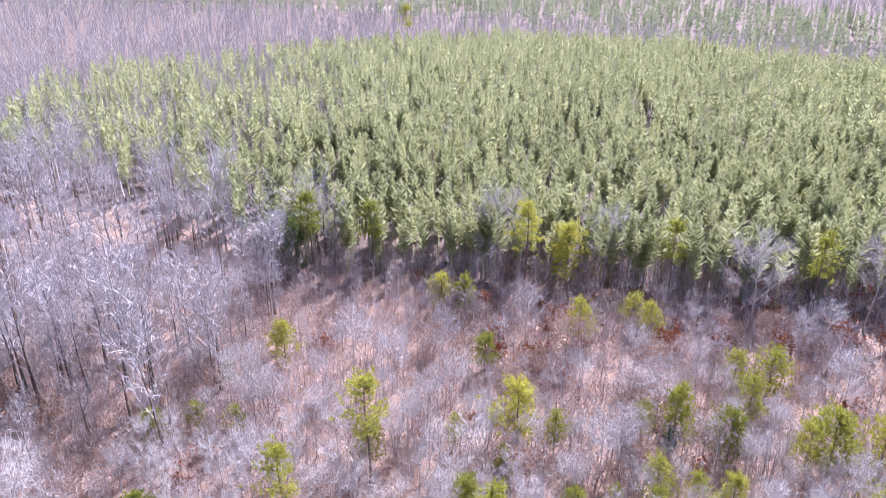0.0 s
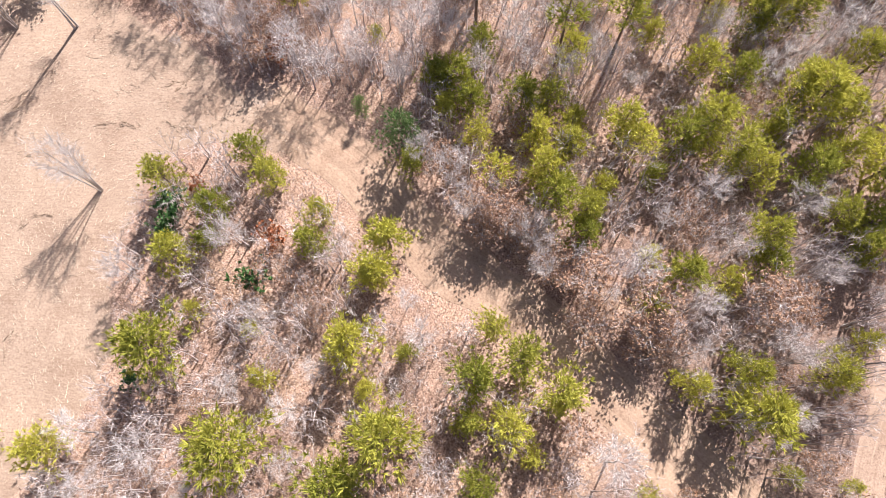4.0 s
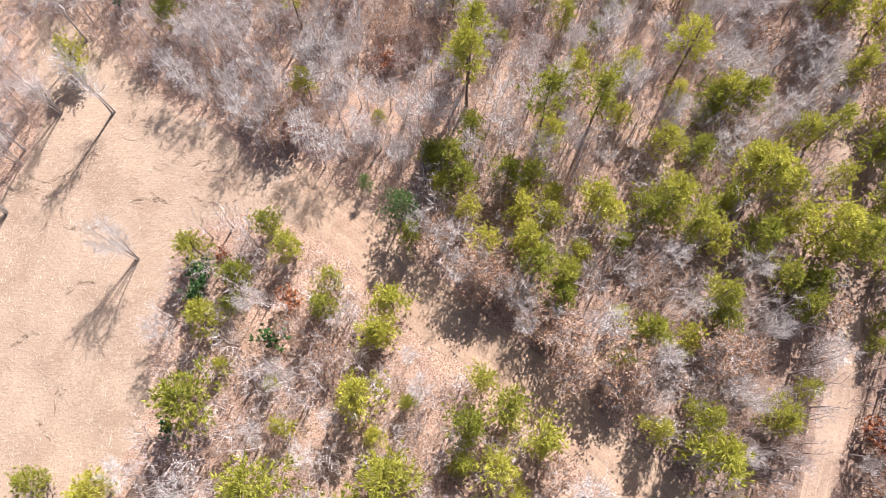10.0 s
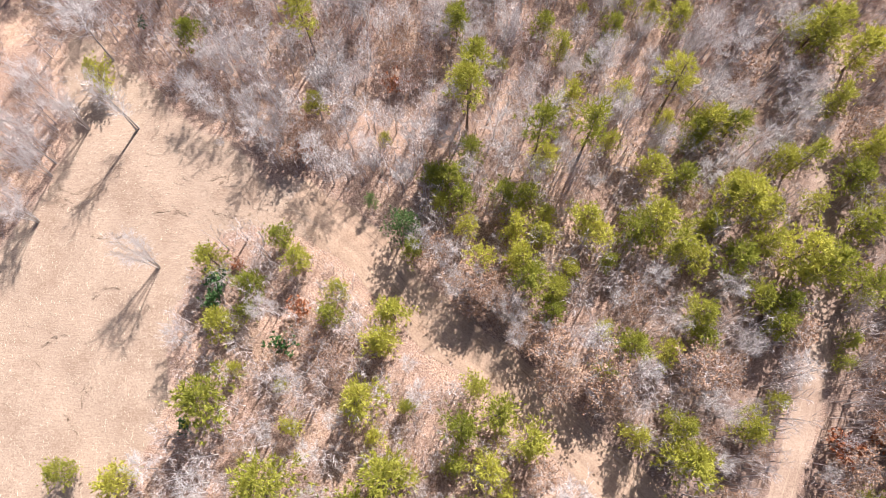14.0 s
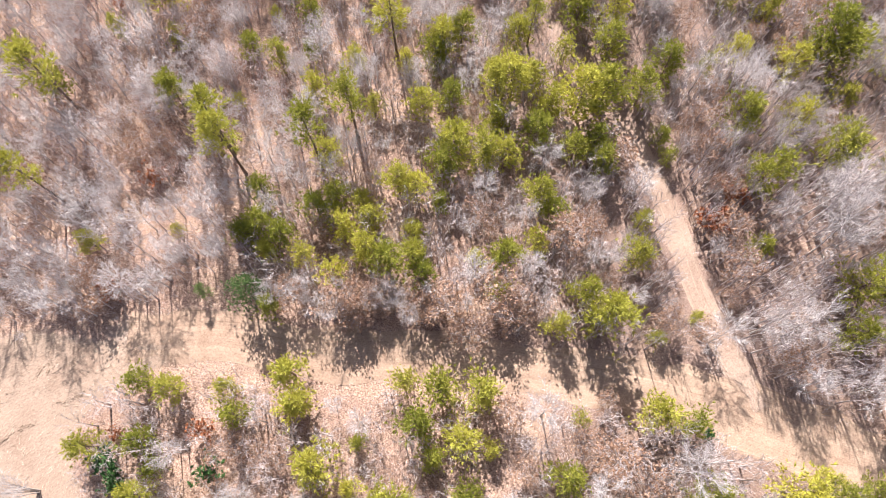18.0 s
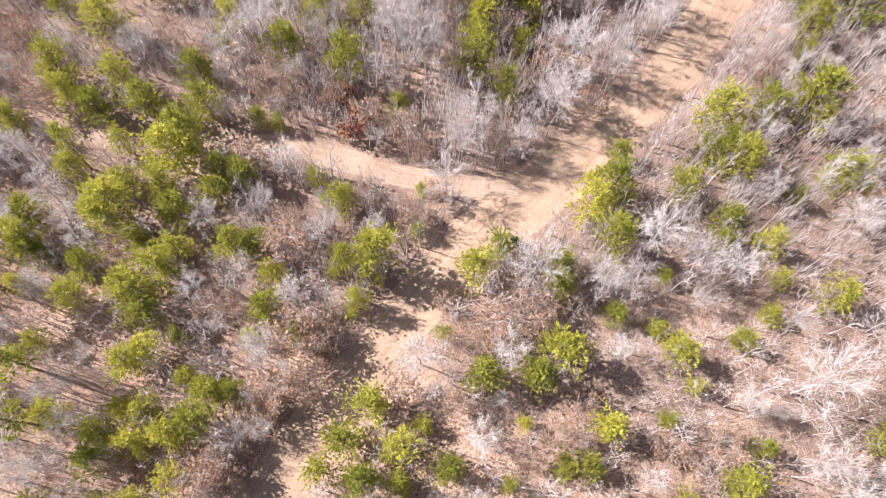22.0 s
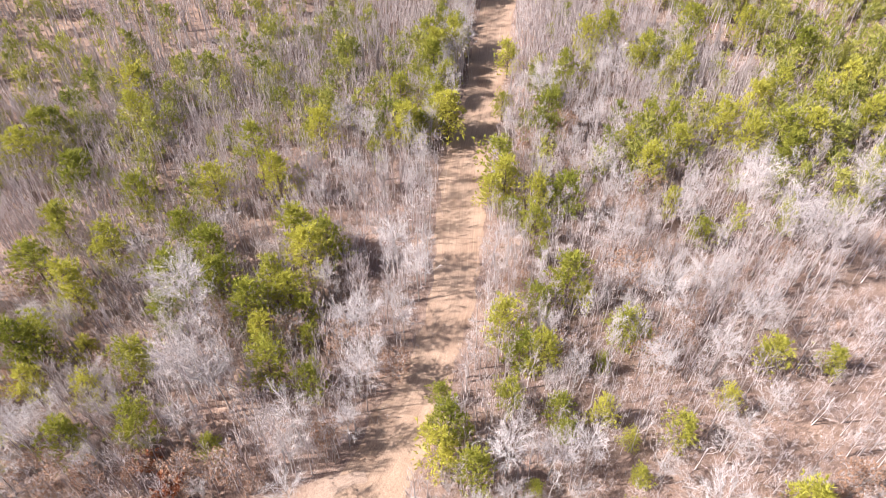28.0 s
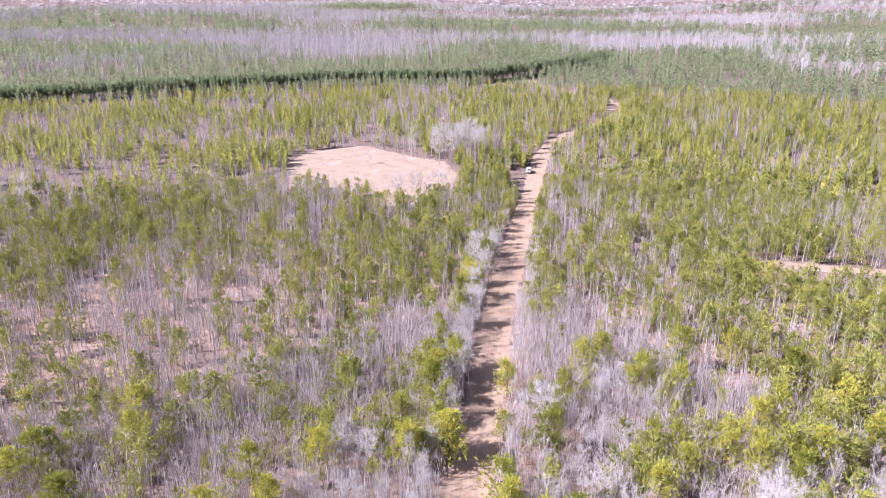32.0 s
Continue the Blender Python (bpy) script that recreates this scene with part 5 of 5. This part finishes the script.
def shaped(verts, faces, bevel=0.0, segments=2):
    """Vertices and triangles of a solid, its edges rounded."""
    bm = bmesh.new()
    vs = [bm.verts.new(v) for v in verts]
    for f in faces:
        bm.faces.new([vs[i] for i in f])
    bmesh.ops.recalc_face_normals(bm, faces=bm.faces)
    if bevel:
        bmesh.ops.bevel(bm, geom=bm.edges[:], offset=bevel, segments=segments, profile=0.5, affect="EDGES")
    bmesh.ops.triangulate(bm, faces=bm.faces)
    bm.verts.ensure_lookup_table()
    out = np.array([v.co[:] for v in bm.verts]), np.array([[v.index for v in f.verts] for f in bm.faces])
    bm.free()
    return out


def slab(x0, x1, y0, y1, z0, z1, bevel=0.03, top=None):
    """A box with rounded edges; top: (x0, x1, y0, y1) of its upper face."""
    a, b, c, d = top or (x0, x1, y0, y1)
    v = [(x0, y0, z0), (x1, y0, z0), (x1, y1, z0), (x0, y1, z0), (a, c, z1), (b, c, z1), (b, d, z1), (a, d, z1)]
    return shaped(v, [(0, 1, 2, 3), (4, 5, 6, 7), (0, 1, 5, 4), (1, 2, 6, 5), (2, 3, 7, 6), (3, 0, 4, 7)], bevel)


def disc(x, y, z, r, half, n=20, hole=0.0):
    """A wheel-like ring lying across the car."""
    ang = np.arange(n) * 2 * math.pi / n
    prof = [(hole, -half), (r * 0.92, -half), (r, -half * 0.6), (r, half * 0.6), (r * 0.92, half), (hole, half)]
    v = [(x + q * math.cos(t), y + o, z + q * math.sin(t)) for q, o in prof for t in ang]
    f = [(k * n + j, k * n + (j + 1) % n, (k + 1) * n + (j + 1) % n, (k + 1) * n + j) for k in range(5) for j in range(n)]
    return shaped(v, f)


def paint_material(name, colour, rough=0.3, metal=0.0):
    mat, nt, bsdf = nodes_of(name, rough)
    dust = noise_node(nt, 3.0, 4, 0.6, place_node(nt))
    nt.links.new(mix_node(nt, math_node(nt, "MULTIPLY", dust, 0.35), colour, (0.45, 0.36, 0.28)), bsdf.inputs["Base Color"])
    bsdf.inputs["Metallic"].default_value = metal
    bsdf.inputs["Specular IOR Level"].default_value = 0.5
    return mat


M_GLASS = paint_material("tinted_car_glass", (0.02, 0.025, 0.03), 0.08)
M_TYRE = paint_material("tyre_rubber", (0.025, 0.025, 0.025), 0.85)
M_RIM = paint_material("alloy_rim", (0.55, 0.55, 0.56), 0.35, 0.8)
M_LAMP_RED = paint_material("red_lamp_lens", (0.45, 0.02, 0.02), 0.2)
M_LAMP_CLEAR = paint_material("clear_lamp_lens", (0.75, 0.76, 0.78), 0.15)
M_TRIM = paint_material("black_plastic_trim", (0.03, 0.03, 0.032), 0.6)


def build_car(name, label, paint, x, y, heading, pickup=False):
    """A parked car, its nose along +x before it is turned."""
    car = new(name)
    tagged(car, label, "pickup truck" if pickup else "car", "parked vehicles")
    body = part("body", joined(slab(-2.35, 2.3, -0.93, 0.93, 0.38, 0.98, 0.09), slab(0.85, 2.25, -0.86, 0.86, 0.95, 1.12, 0.07, (0.8, 2.1, -0.8, 0.8))), paint, car)
    back = -0.35 if pickup else -2.2
    part("cabin", slab(back, 1.0, -0.84, 0.84, 0.95, 1.72, 0.07, (back + 0.25, 0.35, -0.68, 0.68)), paint, car)
    if pickup:
        part("cargo_bed", joined(slab(-2.3, -0.4, -0.93, -0.83, 0.95, 1.2, 0.02), slab(-2.3, -0.4, 0.83, 0.93, 0.95, 1.2, 0.02), slab(-2.36, -2.28, -0.93, 0.93, 0.95, 1.2, 0.02)), paint, car)
    part("windshield", slab(0.62, 0.72, -0.66, 0.66, 1.12, 1.62, 0.01, (0.32, 0.42, -0.6, 0.6)), M_GLASS, car)
    part("rear_window", slab(back - 0.02, back + 0.06, -0.66, 0.66, 1.14, 1.6, 0.01, (back + 0.18, back + 0.26, -0.58, 0.58)), M_GLASS, car)
    for s in (-1, 1):
        part("side_window", slab(back + 0.3, 0.5, s * 0.79 - 0.03, s * 0.79 + 0.03, 1.1, 1.58, 0.01, (back + 0.4, 0.3, s * 0.71 - 0.03, s * 0.71 + 0.03)), M_GLASS, car)
        part("tail_lamp", slab(-2.38, -2.3, s * 0.8 - 0.1, s * 0.8 + 0.1, 0.72, 0.98, 0.02), M_LAMP_RED, car, "red tail lamp")
        part("headlamp", slab(2.22, 2.32, s * 0.7 - 0.16, s * 0.7 + 0.16, 0.72, 0.9, 0.02), M_LAMP_CLEAR, car, "clear headlamp")
        part("mirror", slab(0.62, 0.74, s * 1.0 - 0.1, s * 1.0 + 0.1, 1.08, 1.24, 0.03), M_TRIM, car)
        for wx in (-1.45, 1.45):
            wheel = part("wheel", disc(wx, s * 0.82, 0.36, 0.36, 0.12), M_TYRE, car, "black tyre")
            part("rim", disc(wx, s * 0.9, 0.36, 0.23, 0.06), M_RIM, wheel, "alloy rim")
    part("rear_bumper", slab(-2.45, -2.3, -0.9, 0.9, 0.42, 0.62, 0.04), M_TRIM, car)
    part("front_bumper", slab(2.25, 2.42, -0.9, 0.9, 0.42, 0.62, 0.04), M_TRIM, car)
    if not pickup:
        for s in (-1, 1):
            part("roof_rail", slab(-1.7, 0.1, s * 0.62 - 0.02, s * 0.62 + 0.02, 1.71, 1.77, 0.01), M_TRIM, car)
    car.matrix_basis = pose(x, y, float(height(np.array(x), np.array(y))) + 0.05, 0, 0, heading)
    return car


build_car("suv", "white sport utility car parked on the dirt road", paint_material("white_car_paint", (0.80, 0.80, 0.80)), 169.8, -154.6, -46)
build_car("pickup_truck", "white pickup truck parked at the forest edge", paint_material("white_truck_paint", (0.78, 0.79, 0.80)), 346.5, -280.0, -70, True)
build_car("pickup_truck", "dark blue pickup truck parked at the forest edge", paint_material("blue_truck_paint", (0.06, 0.09, 0.16)), 345.6, -286.5, -75, True)

# a broken pale stump
snag = new("broken_snag")
tagged(snag, "broken pale dead tree trunk with a splintered top", "tree stump")
gs = np.random.default_rng(3)
path = np.column_stack([np.linspace(0, 0.12, 6), np.linspace(0, 0.05, 6), np.linspace(0, 2.0, 6)])
part("trunk", tube(path, [0.17, 0.14, 0.13, 0.12, 0.11, 0.09], 9), M_PALE_BARK, snag, "barkless pale trunk")
part("splinter", spikes(np.array([[0.12, 0.05, 1.95], [0.16, 0.03, 1.95], [0.09, 0.09, 1.95]]), np.array([[0.15, 0.06, 2.45], [0.25, 0.02, 2.25], [0.06, 0.14, 2.3]]), 0.05), M_PALE_BARK, snag)
snag.matrix_basis = pose(-26.2, 54.6, float(height(np.array(-26.2), np.array(54.6))) - 0.05, 0, 0, 0)
